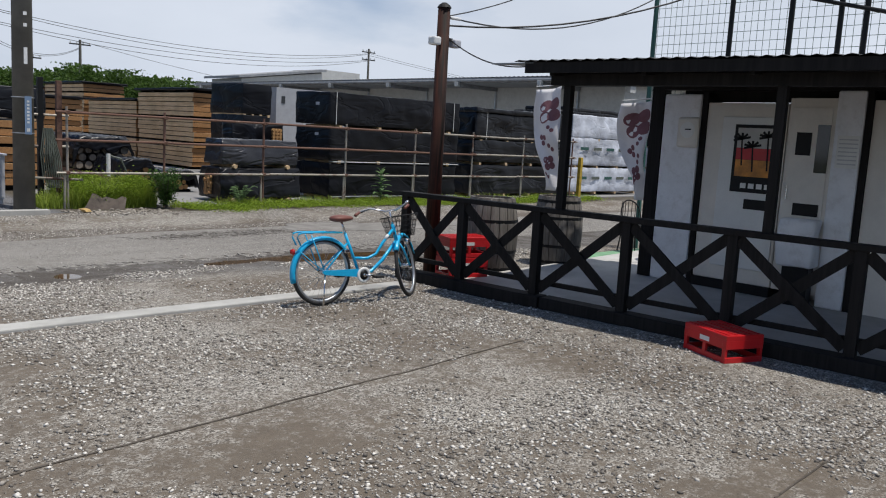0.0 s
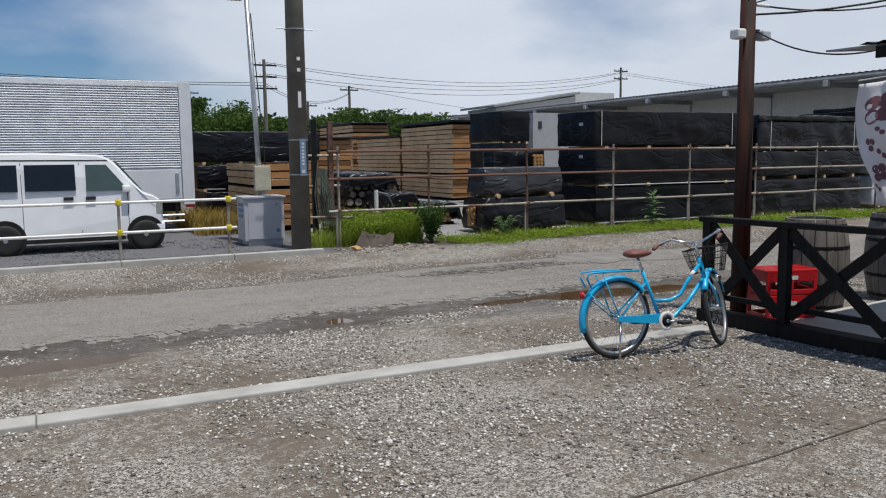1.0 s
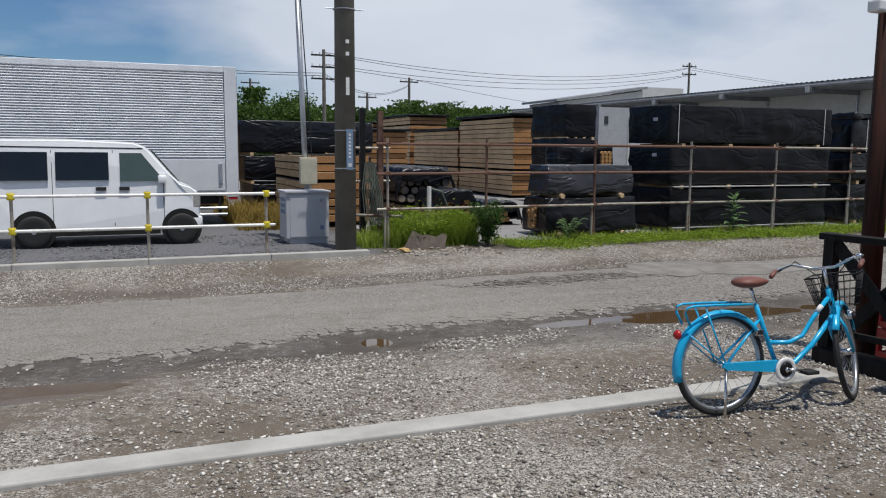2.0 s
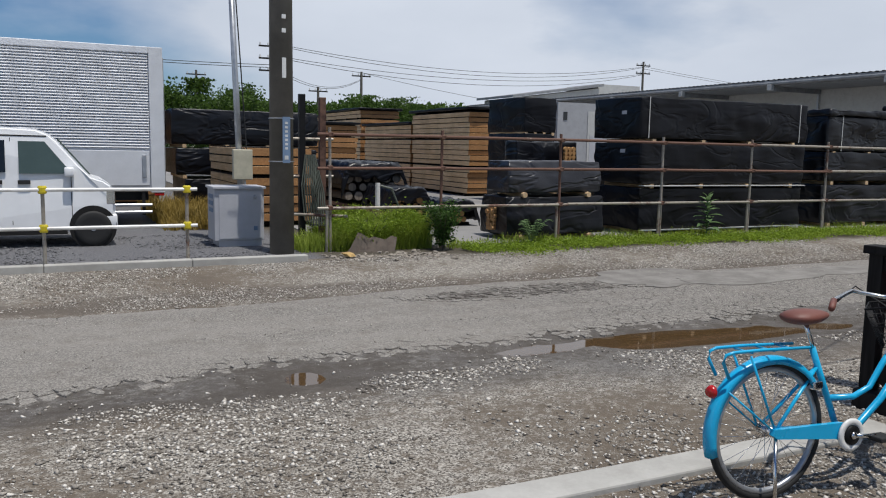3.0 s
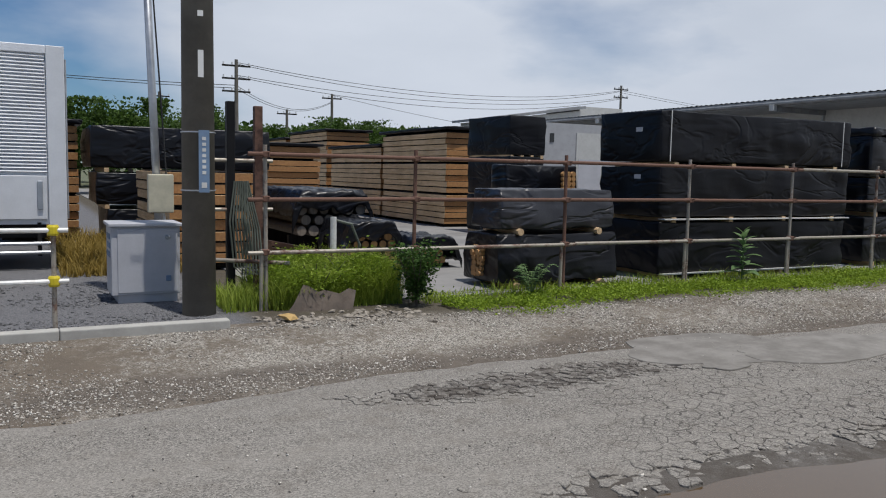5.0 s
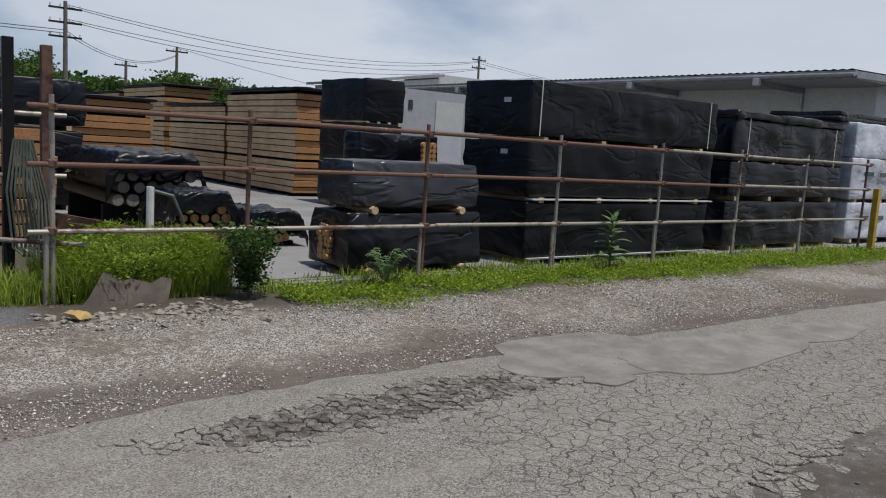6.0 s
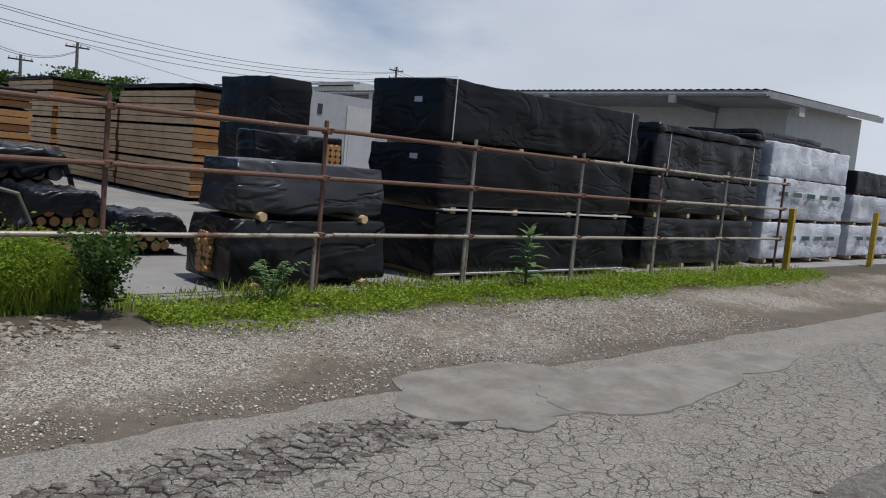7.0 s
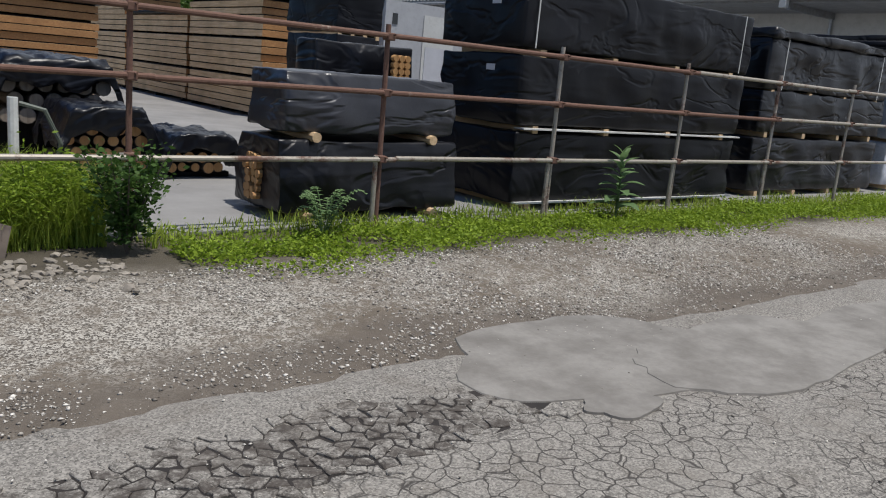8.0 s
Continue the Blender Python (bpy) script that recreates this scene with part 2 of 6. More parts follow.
M = {
    "ground": gravel_ground(),
    "asphalt": asphalt(),
    "asphalt_dirty": asphalt("dirt_stained_asphalt", 0.9),
    "patch": concrete("smooth_road_patch", (0.15, 0.139, 0.125), (0.26, 0.246, 0.226), 3.2),
    "kerb": concrete("weathered_kerb_concrete", (0.33, 0.32, 0.295), (0.47, 0.46, 0.43)),
    "slab": concrete("yard_concrete", (0.2, 0.195, 0.19), (0.29, 0.283, 0.275), 0.8),
    "deck": concrete("shaded_deck_concrete", (0.4, 0.39, 0.37), (0.52, 0.51, 0.49)),
    "pole": concrete("utility_pole_concrete", (0.11, 0.1, 0.083), (0.17, 0.156, 0.132)),
    "rust": rusty("rusted_steel_pipe", (0.4, 0.34, 0.28), 0.66),
    "galv": rusty("galvanised_pipe", (0.4, 0.365, 0.31), 0.46),
    "rust_post": rusty("deep_rust_post", (0.07, 0.035, 0.026), 0.5),
    "white_pipe": plain("white_painted_pipe", (0.72, 0.72, 0.7), 0.4, dirt=(0.3, 0.25, 0.2), dirt_amount=0.25),
    "yellow": plain("yellow_plastic", (0.62, 0.5, 0.02), 0.45),
    "yellow_post": plain("yellow_painted_post", (0.5, 0.33, 0.03), 0.6, dirt=(0.12, 0.07, 0.03)),
    "black_tarp": tarp("black_wrap_sheet", (0.0026, 0.0029, 0.005), 0.42, 0.75, spec=0.24),
    "black_tarp_dull": tarp("dusty_black_wrap", (0.0036, 0.004, 0.0066), 0.36, 1.0, spec=0.36),
    "grey_sheet": tarp("slate_grey_cover_sheet", (0.027, 0.0285, 0.036), 0.34, 1.0, 1.2, spec=0.5),
    "silver_tarp": tarp("silver_wrap_sheet", (0.46, 0.48, 0.53), 0.4, 0.4, 1.2),
    "white_strap": plain("white_strap", (0.6, 0.6, 0.58), 0.6),
    "plank": wood("sawn_lumber", (0.52, 0.35, 0.19), (0.72, 0.53, 0.33), 1, 0.25),
    "plank_end": wood("lumber_end_grain", (0.3, 0.14, 0.05), (0.46, 0.24, 0.09), 1, 0.6),
    "log_end": wood("cut_log_end", (0.4, 0.2, 0.075), (0.58, 0.34, 0.14), 2, 0.5),
    "grey_log_end": wood("weathered_log_end", (0.16, 0.13, 0.1), (0.3, 0.25, 0.2), 2, 0.5),
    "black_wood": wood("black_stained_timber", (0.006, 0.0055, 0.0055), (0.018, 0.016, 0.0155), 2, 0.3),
    "dark_pole": wood("old_brown_pole", (0.01, 0.008, 0.007), (0.07, 0.026, 0.017), 2, 0.1),
    "barrel_wood": wood("weathered_barrel_staves", (0.11, 0.096, 0.083), (0.22, 0.2, 0.175), 2, 0.5),
    "white_wall": plain("white_painted_board", (0.8, 0.81, 0.84), 0.55, vary=0.08, dirt=(0.4, 0.38, 0.36), dirt_amount=0.25),
    "cream": plain("cream_panel", (0.74, 0.7, 0.64), 0.5, vary=0.08),
    "roof_metal": plain("grey_roof_sheet", (0.3, 0.31, 0.32), 0.5, 0.3, dirt=(0.2, 0.17, 0.14)),
    "hall_wall": plain("pale_hall_cladding", (0.52, 0.52, 0.5), 0.6, vary=0.08, dirt=(0.35, 0.34, 0.32)),
    "black_metal": plain("black_metal", (0.015, 0.015, 0.016), 0.45, 0.2),
    "dark_metal": plain("dark_underside", (0.02, 0.019, 0.018), 0.6),
    "steel": plain("galvanised_steel", (0.45, 0.47, 0.5), 0.4, 0.7),
    "shed_wall": plain("grey_white_shed_panel", (0.38, 0.385, 0.4), 0.6, vary=0.08, dirt=(0.25, 0.25, 0.25)),
    "grey_box": plain("grey_painted_cabinet", (0.47, 0.475, 0.505), 0.45, vary=0.08),
    "beige": plain("beige_box", (0.5, 0.47, 0.36), 0.5),
    "truck_alu": plain("corrugated_aluminium", (0.84, 0.85, 0.87), 0.38, 0.2, vary=0.08),
    "truck_white": plain("truck_grey_white_panel", (0.74, 0.75, 0.77), 0.35, 0.15, vary=0.06),
    "car_white": plain("white_car_paint", (0.85, 0.86, 0.87), 0.22, vary=0.03, fine=4, bump=0.0),
    "car_glass": plain("dark_window_glass", (0.012, 0.014, 0.015), 0.06, vary=0.1, bump=0.0),
    "car_glass_front": plain("green_tinted_glass", (0.07, 0.1, 0.09), 0.06, vary=0.1, bump=0.0),
    "rubber": plain("black_rubber", (0.016, 0.016, 0.016), 0.75),
    "chrome": plain("chrome", (0.7, 0.7, 0.7), 0.18, 1.0, vary=0.05, bump=0.0),
    "blue_paint": plain("sky_blue_bicycle_paint", (0.01, 0.4, 0.7), 0.28, vary=0.08, bump=0.0),
    "brown_leather": plain("brown_saddle_vinyl", (0.16, 0.055, 0.04), 0.55),
    "red_plastic": plain("red_crate_plastic", (0.52, 0.012, 0.015), 0.35, vary=0.15),
    "red_lens": plain("red_reflector", (0.45, 0.01, 0.01), 0.2),
    "white_plastic": plain("white_plastic", (0.75, 0.75, 0.73), 0.4, vary=0.05),
    "banner": plain("white_banner_cloth", (0.75, 0.73, 0.74), 0.8, vary=0.06),
    "maroon": plain("maroon_print", (0.2, 0.085, 0.1), 0.8),
    "green_paint": plain("green_floor_paint", (0.16, 0.33, 0.18), 0.7),
    "plate_blue": plain("blue_grey_sign_plate", (0.16, 0.24, 0.36), 0.5),
    "weeds": leafy("roadside_weeds", (0.1, 0.175, 0.012), (0.33, 0.44, 0.045)),
    "grass": leafy("tall_grass_blades", (0.16, 0.24, 0.022), (0.4, 0.48, 0.09)),
    "dry_grass": leafy("dry_yellow_grass", (0.2, 0.14, 0.03), (0.36, 0.26, 0.07)),
    "shrub": leafy("dark_shrub_leaves", (0.025, 0.06, 0.012), (0.09, 0.17, 0.035)),
    "broad": leafy("pale_broad_leaves", (0.1, 0.18, 0.07), (0.22, 0.32, 0.15)),
    "tree": leafy("tree_leaves", (0.022, 0.05, 0.008), (0.085, 0.15, 0.025)),
    "bark": wood("bark", (0.05, 0.04, 0.03), (0.12, 0.1, 0.08), 2, 0.2),
    "stone": plain("gravel_stone", (0.4, 0.385, 0.36), 0.85, vary=0.3),
    "net": plain("green_net_post", (0.02, 0.09, 0.075), 0.6),
    "wire": plain("black_cable", (0.012, 0.012, 0.013), 0.6),
    "orange_pic": plain("orange_poster", (0.62, 0.24, 0.02), 0.35, vary=0.5, scale=5),
    "blue_plastic": plain("blue_plastic_sheet", (0.03, 0.2, 0.5), 0.5),
    "hose": plain("pale_green_hose", (0.1, 0.115, 0.095), 0.6),
    "rubble": plain("broken_rubble", (0.36, 0.32, 0.27), 0.9, vary=0.5, by_object=0.7),
    "foam": plain("yellowed_foam", (0.45, 0.3, 0.12), 0.9),
}


for dark in ("black_wood", "dark_metal", "black_metal", "dark_pole"):
    M[dark].node_tree.nodes["Principled BSDF"].inputs["Specular IOR Level"].default_value = 0.2


def stone_mat():
    n = Nodes("loose_gravel_stones")
    r = n.island()
    c = n.mix(n.step(r, 0.0, 0.55), (0.09, 0.077, 0.064), (0.43, 0.395, 0.345))
    c = n.mix(n.step(r, 0.55, 0.92), c, (0.84, 0.8, 0.73))
    c = n.mix(n.math("MULTIPLY", n.noise(n.vec(True), 90, 3), 0.5), c, (0.2, 0.18, 0.16))
    return n.done(c, 0.9)


M["stones"] = stone_mat()
M["lot_stones"] = plain("dark_crushed_stone", (0.16, 0.16, 0.165), 0.9, vary=0.5)


def water_mat():
    n = Nodes("muddy_puddle_water")
    n.bump(n.noise(n.vec(True), 9, 2), 0.02, 0.01)
    return n.done((0.085, 0.052, 0.024), 0.03, 0.0, 0.7)


M["water"] = water_mat()


# ---- mesh helpers ----
def mesh_of(bm, material, smooth=False):
    me = bpy.data.meshes.new("mesh")
    bm.normal_update()
    bm.to_mesh(me)
    bm.free()
    for m in material if isinstance(material, (list, tuple)) else [material]:
        me.materials.append(m)
    if smooth:
        for p in me.polygons:
            p.use_smooth = True
    return me


def part(name, bm, material, parent, label="", smooth=False):
    ob = new(name, mesh_of(bm, material, smooth))
    ob.parent = parent
    if label:
        tagged(ob, label)
    return ob


def shared(name, me, parent, m):
    ob = new(name, me)
    ob.parent = parent
    ob.matrix_basis = m
    return ob


def thing(name, at, label, category, group="", kind="", rz=0.0):
    ob = new(name)
    ob.empty_display_size = 0.2
    ob.matrix_basis = pose(*at, 0, 0, rz)
    return tagged(ob, label, category, group, kind)


def solid(name, bm, material, label, category="", group="", kind="", smooth=False):
    return tagged(new(name, mesh_of(bm, material, smooth)), label, category, group, kind)


def box(x0, x1, y0, y1, z0, z1, bevel=0.0, bm=None):
    bm = bm or bmesh.new()
    made = bmesh.ops.create_cube(bm, size=1.0, matrix=Matrix.LocRotScale(((x0 + x1) / 2, (y0 + y1) / 2, (z0 + z1) / 2), None, (x1 - x0, y1 - y0, z1 - z0)))
    if bevel:
        edges = list({e for v in made["verts"] for e in v.link_edges})
        bmesh.ops.bevel(bm, geom=edges, offset=bevel, segments=2, affect="EDGES", profile=0.5)
    return bm


def rod(a, b, r, r2=None, sides=10, bm=None, caps=True):
    bm = bm or bmesh.new()
    a, b = Vector(a), Vector(b)
    d = b - a
    m = Matrix.Translation((a + b) / 2) @ d.to_track_quat("Z", "Y").to_matrix().to_4x4()
    bmesh.ops.create_cone(bm, cap_ends=caps, segments=sides, radius1=r, radius2=r if r2 is None else r2, depth=d.length, matrix=m)
    return bm


def tube(points, r, sides=8, bm=None, closed=False):
    """A round tube along points."""
    bm = bm or bmesh.new()
    pts = [Vector(p) for p in points]
    n = len(pts)
    rings = []
    up = Vector((0.13, 0.21, 0.97)).normalized()
    for i, p in enumerate(pts):
        if closed:
            d = pts[(i + 1) % n] - pts[i - 1]
        else:
            d = pts[min(i + 1, n - 1)] - pts[max(i - 1, 0)]
        d.normalize()
        s = d.cross(up)
        if s.length < 0.05:
            s = d.cross(Vector((1, 0, 0)))
        s.normalize()
        u = s.cross(d)
        rr = r[i] if isinstance(r, (list, tuple)) else r
        rings.append([bm.verts.new(p + rr * (math.cos(k * math.tau / sides) * s + math.sin(k * math.tau / sides) * u)) for k in range(sides)])
    for i in range(n if closed else n - 1):
        a, b = rings[i], rings[(i + 1) % n]
        for k in range(sides):
            bm.faces.new((a[k], a[(k + 1) % sides], b[(k + 1) % sides], b[k]))
    if not closed:
        bm.faces.new(rings[0][::-1])
        bm.faces.new(rings[-1])
    return bm


def lathe(profile, sides=20, bm=None, m=Matrix()):
    """A body turned about z from (radius, z) pairs."""
    bm = bm or bmesh.new()
    rings = [[bm.verts.new(m @ Vector((r * math.cos(k * math.tau / sides), r * math.sin(k * math.tau / sides), z))) for k in range(sides)] for r, z in profile]
    for a, b in zip(rings, rings[1:]):
        for k in range(sides):
            bm.faces.new((a[k], a[(k + 1) % sides], b[(k + 1) % sides], b[k]))
    bm.faces.new(rings[0][::-1])
    bm.faces.new(rings[-1])
    return bm


def prism(outline, y0, y1, bm=None):
    """An outline of (x, z) pairs drawn out from y0 to y1."""
    bm = bm or bmesh.new()
    a = [bm.verts.new((x, y0, z)) for x, z in outline]
    b = [bm.verts.new((x, y1, z)) for x, z in outline]
    n = len(a)
    bm.faces.new(a)
    bm.faces.new(b[::-1])
    for i in range(n):
        bm.faces.new((a[i], b[i], b[(i + 1) % n], a[(i + 1) % n]))
    bmesh.ops.recalc_face_normals(bm, faces=bm.faces)
    return bm


def arrays(name, verts, faces, material):
    """A mesh from numpy arrays of vertices and of equal-sided faces."""
    me = bpy.data.meshes.new(name)
    k = faces.shape[1]
    me.vertices.add(len(verts))
    me.vertices.foreach_set("co", verts.astype(np.float32).ravel())
    me.loops.add(faces.size)
    me.loops.foreach_set("vertex_index", faces.astype(np.int32).ravel())
    me.polygons.add(len(faces))
    me.polygons.foreach_set("loop_start", np.arange(0, faces.size, k, dtype=np.int32))
    me.update(calc_edges=True)
    me.validate()
    me.materials.append(material)
    return me


def wrapped(x0, x1, y0, y1, z0, z1, seed, sag=0.02, res=0.14):
    """A block wrapped in sheet: a box whose faces bulge and crease."""
    bm = bmesh.new()
    nx, ny, nz = max(2, int((x1 - x0) / res)), max(2, int((y1 - y0) / res)), max(2, int((z1 - z0) / res))
    bm = box(x0, x1, y0, y1, z0, z1, 0.025, bm)
    for axis, cnt, lo, hi in ((0, nx, x0, x1), (1, ny, y0, y1), (2, nz, z0, z1)):
        for i in range(1, cnt):
            co, no = Vector(), Vector()
            co[axis], no[axis] = lo + (hi - lo) * i / cnt, 1
            bmesh.ops.bisect_plane(bm, geom=bm.verts[:] + bm.edges[:] + bm.faces[:], plane_co=co, plane_no=no)
    bm.normal_update()
    for v in bm.verts:
        q = v.co * 2.3 + Vector((seed * 7.1, seed * 3.3, 0))
        edge_z = min(v.co.z - z0, z1 - v.co.z)
        k = sag * (0.4 + min(1.0, edge_z * 3))
        v.co += v.normal * k * noise.fractal(q, 0.8, 2.0, 4) + Vector((0, 0, 0.4 * k * noise.noise(q * 0.6)))
    return bm


# ---- ground, road, kerbs ----
def ease(v, lo, hi):
    f = min(1.0, max(0.0, (v - lo) / (hi - lo)))
    return f * f * (3 - 2 * f)


def dip(y):
    """The worn road lies a little lower than the verges."""
    return -0.09 * ease(y, 7.5, 9.1) * (1 - ease(y, 13.0, 14.4))


def road_edge_south(x):
    return 9.3 + 0.42 * ease(x, 0.3, 3.6) + 0.2 * noise.noise(Vector((x * 0.45, 1.7, 0))) + 0.12 * noise.noise(Vector((x * 1.7, 5.1, 0))) + 0.05 * noise.noise(Vector((x * 6, 9, 0)))


def road_edge_north(x):
    return 12.2 + 0.34 * ease(x, 3.2, 5.8) + 0.1 * noise.noise(Vector((x * 0.3, 8.7, 0))) + 0.08 * noise.noise(Vector((x * 1.9, 2.1, 0))) + 0.04 * noise.noise(Vector((x * 6, 4, 0)))


def hollow(x, y):
    """How deep the puddles' hollows are."""
    d = math.hypot((x - 7.2) / 1.75, (y - 9.12 + 0.1 * (x - 7)) / 0.38) + 0.3 * noise.noise(Vector((x * 1.3, y * 1.9, 3)))
    e = math.hypot((x + 0.1) / 0.85, (y - 8.2) / 0.26) + 0.3 * noise.noise(Vector((x * 2, y * 3, 7)))
    f = math.hypot((x - 3.02) / 0.2, (y - 9.16) / 0.2) + 0.3 * noise.noise(Vector((x * 3, y * 3, 1)))
    g = math.hypot((x - 5.2) / 0.42, (y - 9.26) / 0.12) + 0.4 * noise.noise(Vector((x * 3, y * 4, 5)))
    return 0.035 * sum(max(0.0, 1.25 - q) ** 0.7 for q in (d, e, f, g))


def ground_height(x, y):
    if 9.0 < y < 13.0 and road_edge_south(x) + 0.08 < y < road_edge_north(x) - 0.08:
        return dip(y) - 0.03
    q = Vector((x, y, 0))
    z = dip(y) + 0.012 * noise.noise(q * 0.7) + 0.006 * noise.noise(q * 3.1)
    if y < 9.8:
        z -= hollow(x, y)
    if y > 14.7:
        z *= 0.3
    return z


def ground():
    far = [18, 25, 40, 70, 120, 250, 600, 2000]
    xs = [-f for f in far[::-1]] + list(np.arange(-6, 14.01, 0.1)) + [14.5, 15, 16, 17] + far
    ys = [-f for f in far[::-1]] + [-8, -5] + list(np.arange(-3, 15.6, 0.1)) + far
    xs, ys = sorted(xs), sorted(ys)
    verts = np.array([(x, y, ground_height(x, y)) for y in ys for x in xs])
    nx, ny = len(xs), len(ys)
    i, j = np.meshgrid(np.arange(nx - 1), np.arange(ny - 1))
    a = (j * nx + i).ravel()
    me = arrays("ground", verts, np.stack([a, a + 1, a + nx + 1, a + nx], 1), M["ground"])
    tagged(new("ground", me), "grey gravel and packed dirt ground with bare patches", "ground", kind="structure")


def road():
    xs = [-120, -60, -30, -18, -12] + list(np.arange(-8, 16, 0.09)) + [17, 18, 20, 24, 30, 45, 70, 120]
    rows = 22
    verts = []
    for x in xs:
        s, n_ = road_edge_south(x), road_edge_north(x)
        for k in range(rows + 1):
            f = k / rows
            y = s + (n_ - s) * f
            z = dip(y) + 0.006 + 0.006 * noise.noise(Vector((x * 0.8, y * 0.8, 2))) + 0.002 * noise.noise(Vector((x * 5, y * 5, 2)))
            if k in (0, rows):
                z = dip(y) - 0.035
                y += (-0.05 if k == 0 else 0.05)
            verts.append((x, y, z))
    n1 = rows + 1
    i, j = np.meshgrid(np.arange(rows), np.arange(len(xs) - 1))
    a = (j * n1 + i).ravel()
    me = arrays("road", np.array(verts), np.stack([a, a + n1, a + n1 + 1, a + 1], 1), M["asphalt"])
    tagged(new("road", me), "narrow worn asphalt road with crumbled edges and cracks", "road", kind="structure")


def water(name, cx, cy, rx, ry, z, label):
    bm = bmesh.new()
    bm.faces.new([bm.verts.new((cx + rx * math.cos(k * math.tau / 40), cy + ry * math.sin(k * math.tau / 40), z)) for k in range(40)])
    solid(name, bm, M["water"], label, "puddle", kind="structure")


ground()
road()
water("puddle", 7.2, 9.1, 2.3, 0.66, -0.106, "shallow brown muddy puddle beside the road")
water("puddle", -0.1, 8.2, 1.0, 0.34, -0.05, "small muddy puddle in the gravel")
water("puddle", 3.02, 9.16, 0.26, 0.26, -0.108, "tiny rain puddle at the asphalt edge")
water("puddle", 5.2, 9.26, 0.5, 0.17, -0.11, "thin film of rain water at the asphalt edge")


def kerb_run(name, x0, x1, y0, y1, z1, step, label):
    root = thing(name, (x0, y0, 0), label, "kerb", kind="structure")
    x = 0.0
    while x < x1 - x0 - 0.01:
        e = min(x + step, x1 - x0)
        bm = box(x + 0.003, e - 0.003, 0, y1 - y0, -0.1, z1 + random.uniform(-0.004, 0.004), 0.012)
        part("kerb_stone", bm, M["kerb"], root)
        x = e


kerb_run("kerb_strip", -12.0, 5.9, 6.38, 6.6, 0.03, 6.0, "flush pale concrete edging strip between gravel and road")
kerb_run("kerb_north", -24.0, 4.6, 14.5, 14.66, 0.09, 0.6 * 3, "low pale concrete kerb in front of the car park")
solid("yard_slab", box(5.6, 60, 15.62, 70, -0.2, 0.025), M["slab"], "grey concrete yard slab between the timber stacks", "pavement", kind="structure")


# ---- pipe fence ----
FENCE_Y = 15.45
POSTS = (5.21, 7.13, 9.45, 11.75, 14.02, 16.2, 18.4, 20.8)
RAILS = (1.82, 1.31, 0.69)


def pipe_fence():
    root = thing("pipe_fence", (0, FENCE_Y, 0), "rusty scaffold-pipe fence with three rails along the yard", "fence")
    for i, x in enumerate(POSTS):
        lean = random.uniform(-0.02, 0.02)
        part("post", rod((x + lean, 0, -0.1), (x, 0, 1.93), 0.0245), M["rust" if i in (1, 2, 7) else "galv"], root, smooth=False)
        if i != 7:
            part("stake", rod((x - 0.055, -0.02, -0.1), (x - 0.06 + lean, -0.02, 0.72), 0.0245), M["galv"], root)
        for z in RAILS:
            bm = box(x - 0.04, x + 0.04, -0.075, 0.035, z - 0.035, z + 0.035, 0.01)
            rod((x + 0.02, -0.11, z + 0.02), (x + 0.02, 0.0, z + 0.02), 0.01, sides=6, bm=bm)
            part("clamp", bm, M["rust"], root, "rusty swivel clamp")
    for k, z in enumerate(RAILS):
        cuts = [5.0, 9.6, 14.2, 18.1, 20.95] if k != 1 else [5.0, 7.3, 11.9, 16.3, 20.95]
        for a, b in zip(cuts, cuts[1:]):
            part("rail", rod((a, -0.05, z + random.uniform(-0.01, 0.01)), (b, -0.05, z + random.uniform(-0.01, 0.01)), 0.0245), M["rust" if (k < 2 and a < 12) else "galv"], root)


pipe_fence()


# ---- wrapped stacks along the fence ----
def bearer(root, x, y0, y1, z):
    part("bearer", box(x - 0.045, x + 0.045, y0, y1, z, z + 0.085), M["plank"], root, "pale timber bearer")


def strap(root, x, y0, z0, z1, depth):
    bm = box(x - 0.009, x + 0.009, y0 - 0.035, y0 - 0.03, z0, z1)
    box(x - 0.009, x + 0.009, y0 - 0.03, y0 + depth, z1 + 0.022, z1 + 0.026, 0, bm)
    part("strap", bm, M["white_strap"], root, "white packing strap")


def wrapped_stack(x0, x1, y0, y1, levels, label, material="black_tarp", straps=(), res=0.14):
    root = thing("timber_bundle_stack", (x0, y0, 0.025), label, "timber stack", "wrapped timber stacks")
    for k, (z0, z1, dx) in enumerate(levels):
        part("wrapped_bale", wrapped(dx, x1 - x0 - dx * 0.3, 0, y1 - y0, z0, z1, random.random() * 9, 0.05, res), M[material if isinstance(material, str) else material[k]], root, "timber bundle wrapped in sheet", True)
        zb = z0 - 0.09
        for f in (0.08, 0.36, 0.64, 0.92):
            bearer(root, (x1 - x0) * f, 0.01, y1 - y0 - 0.02, max(zb, 0.0))
    for f in straps:
        strap(root, (x1 - x0) * f, 0.0, levels[-1][0], levels[-1][1], y1 - y0)
    return root


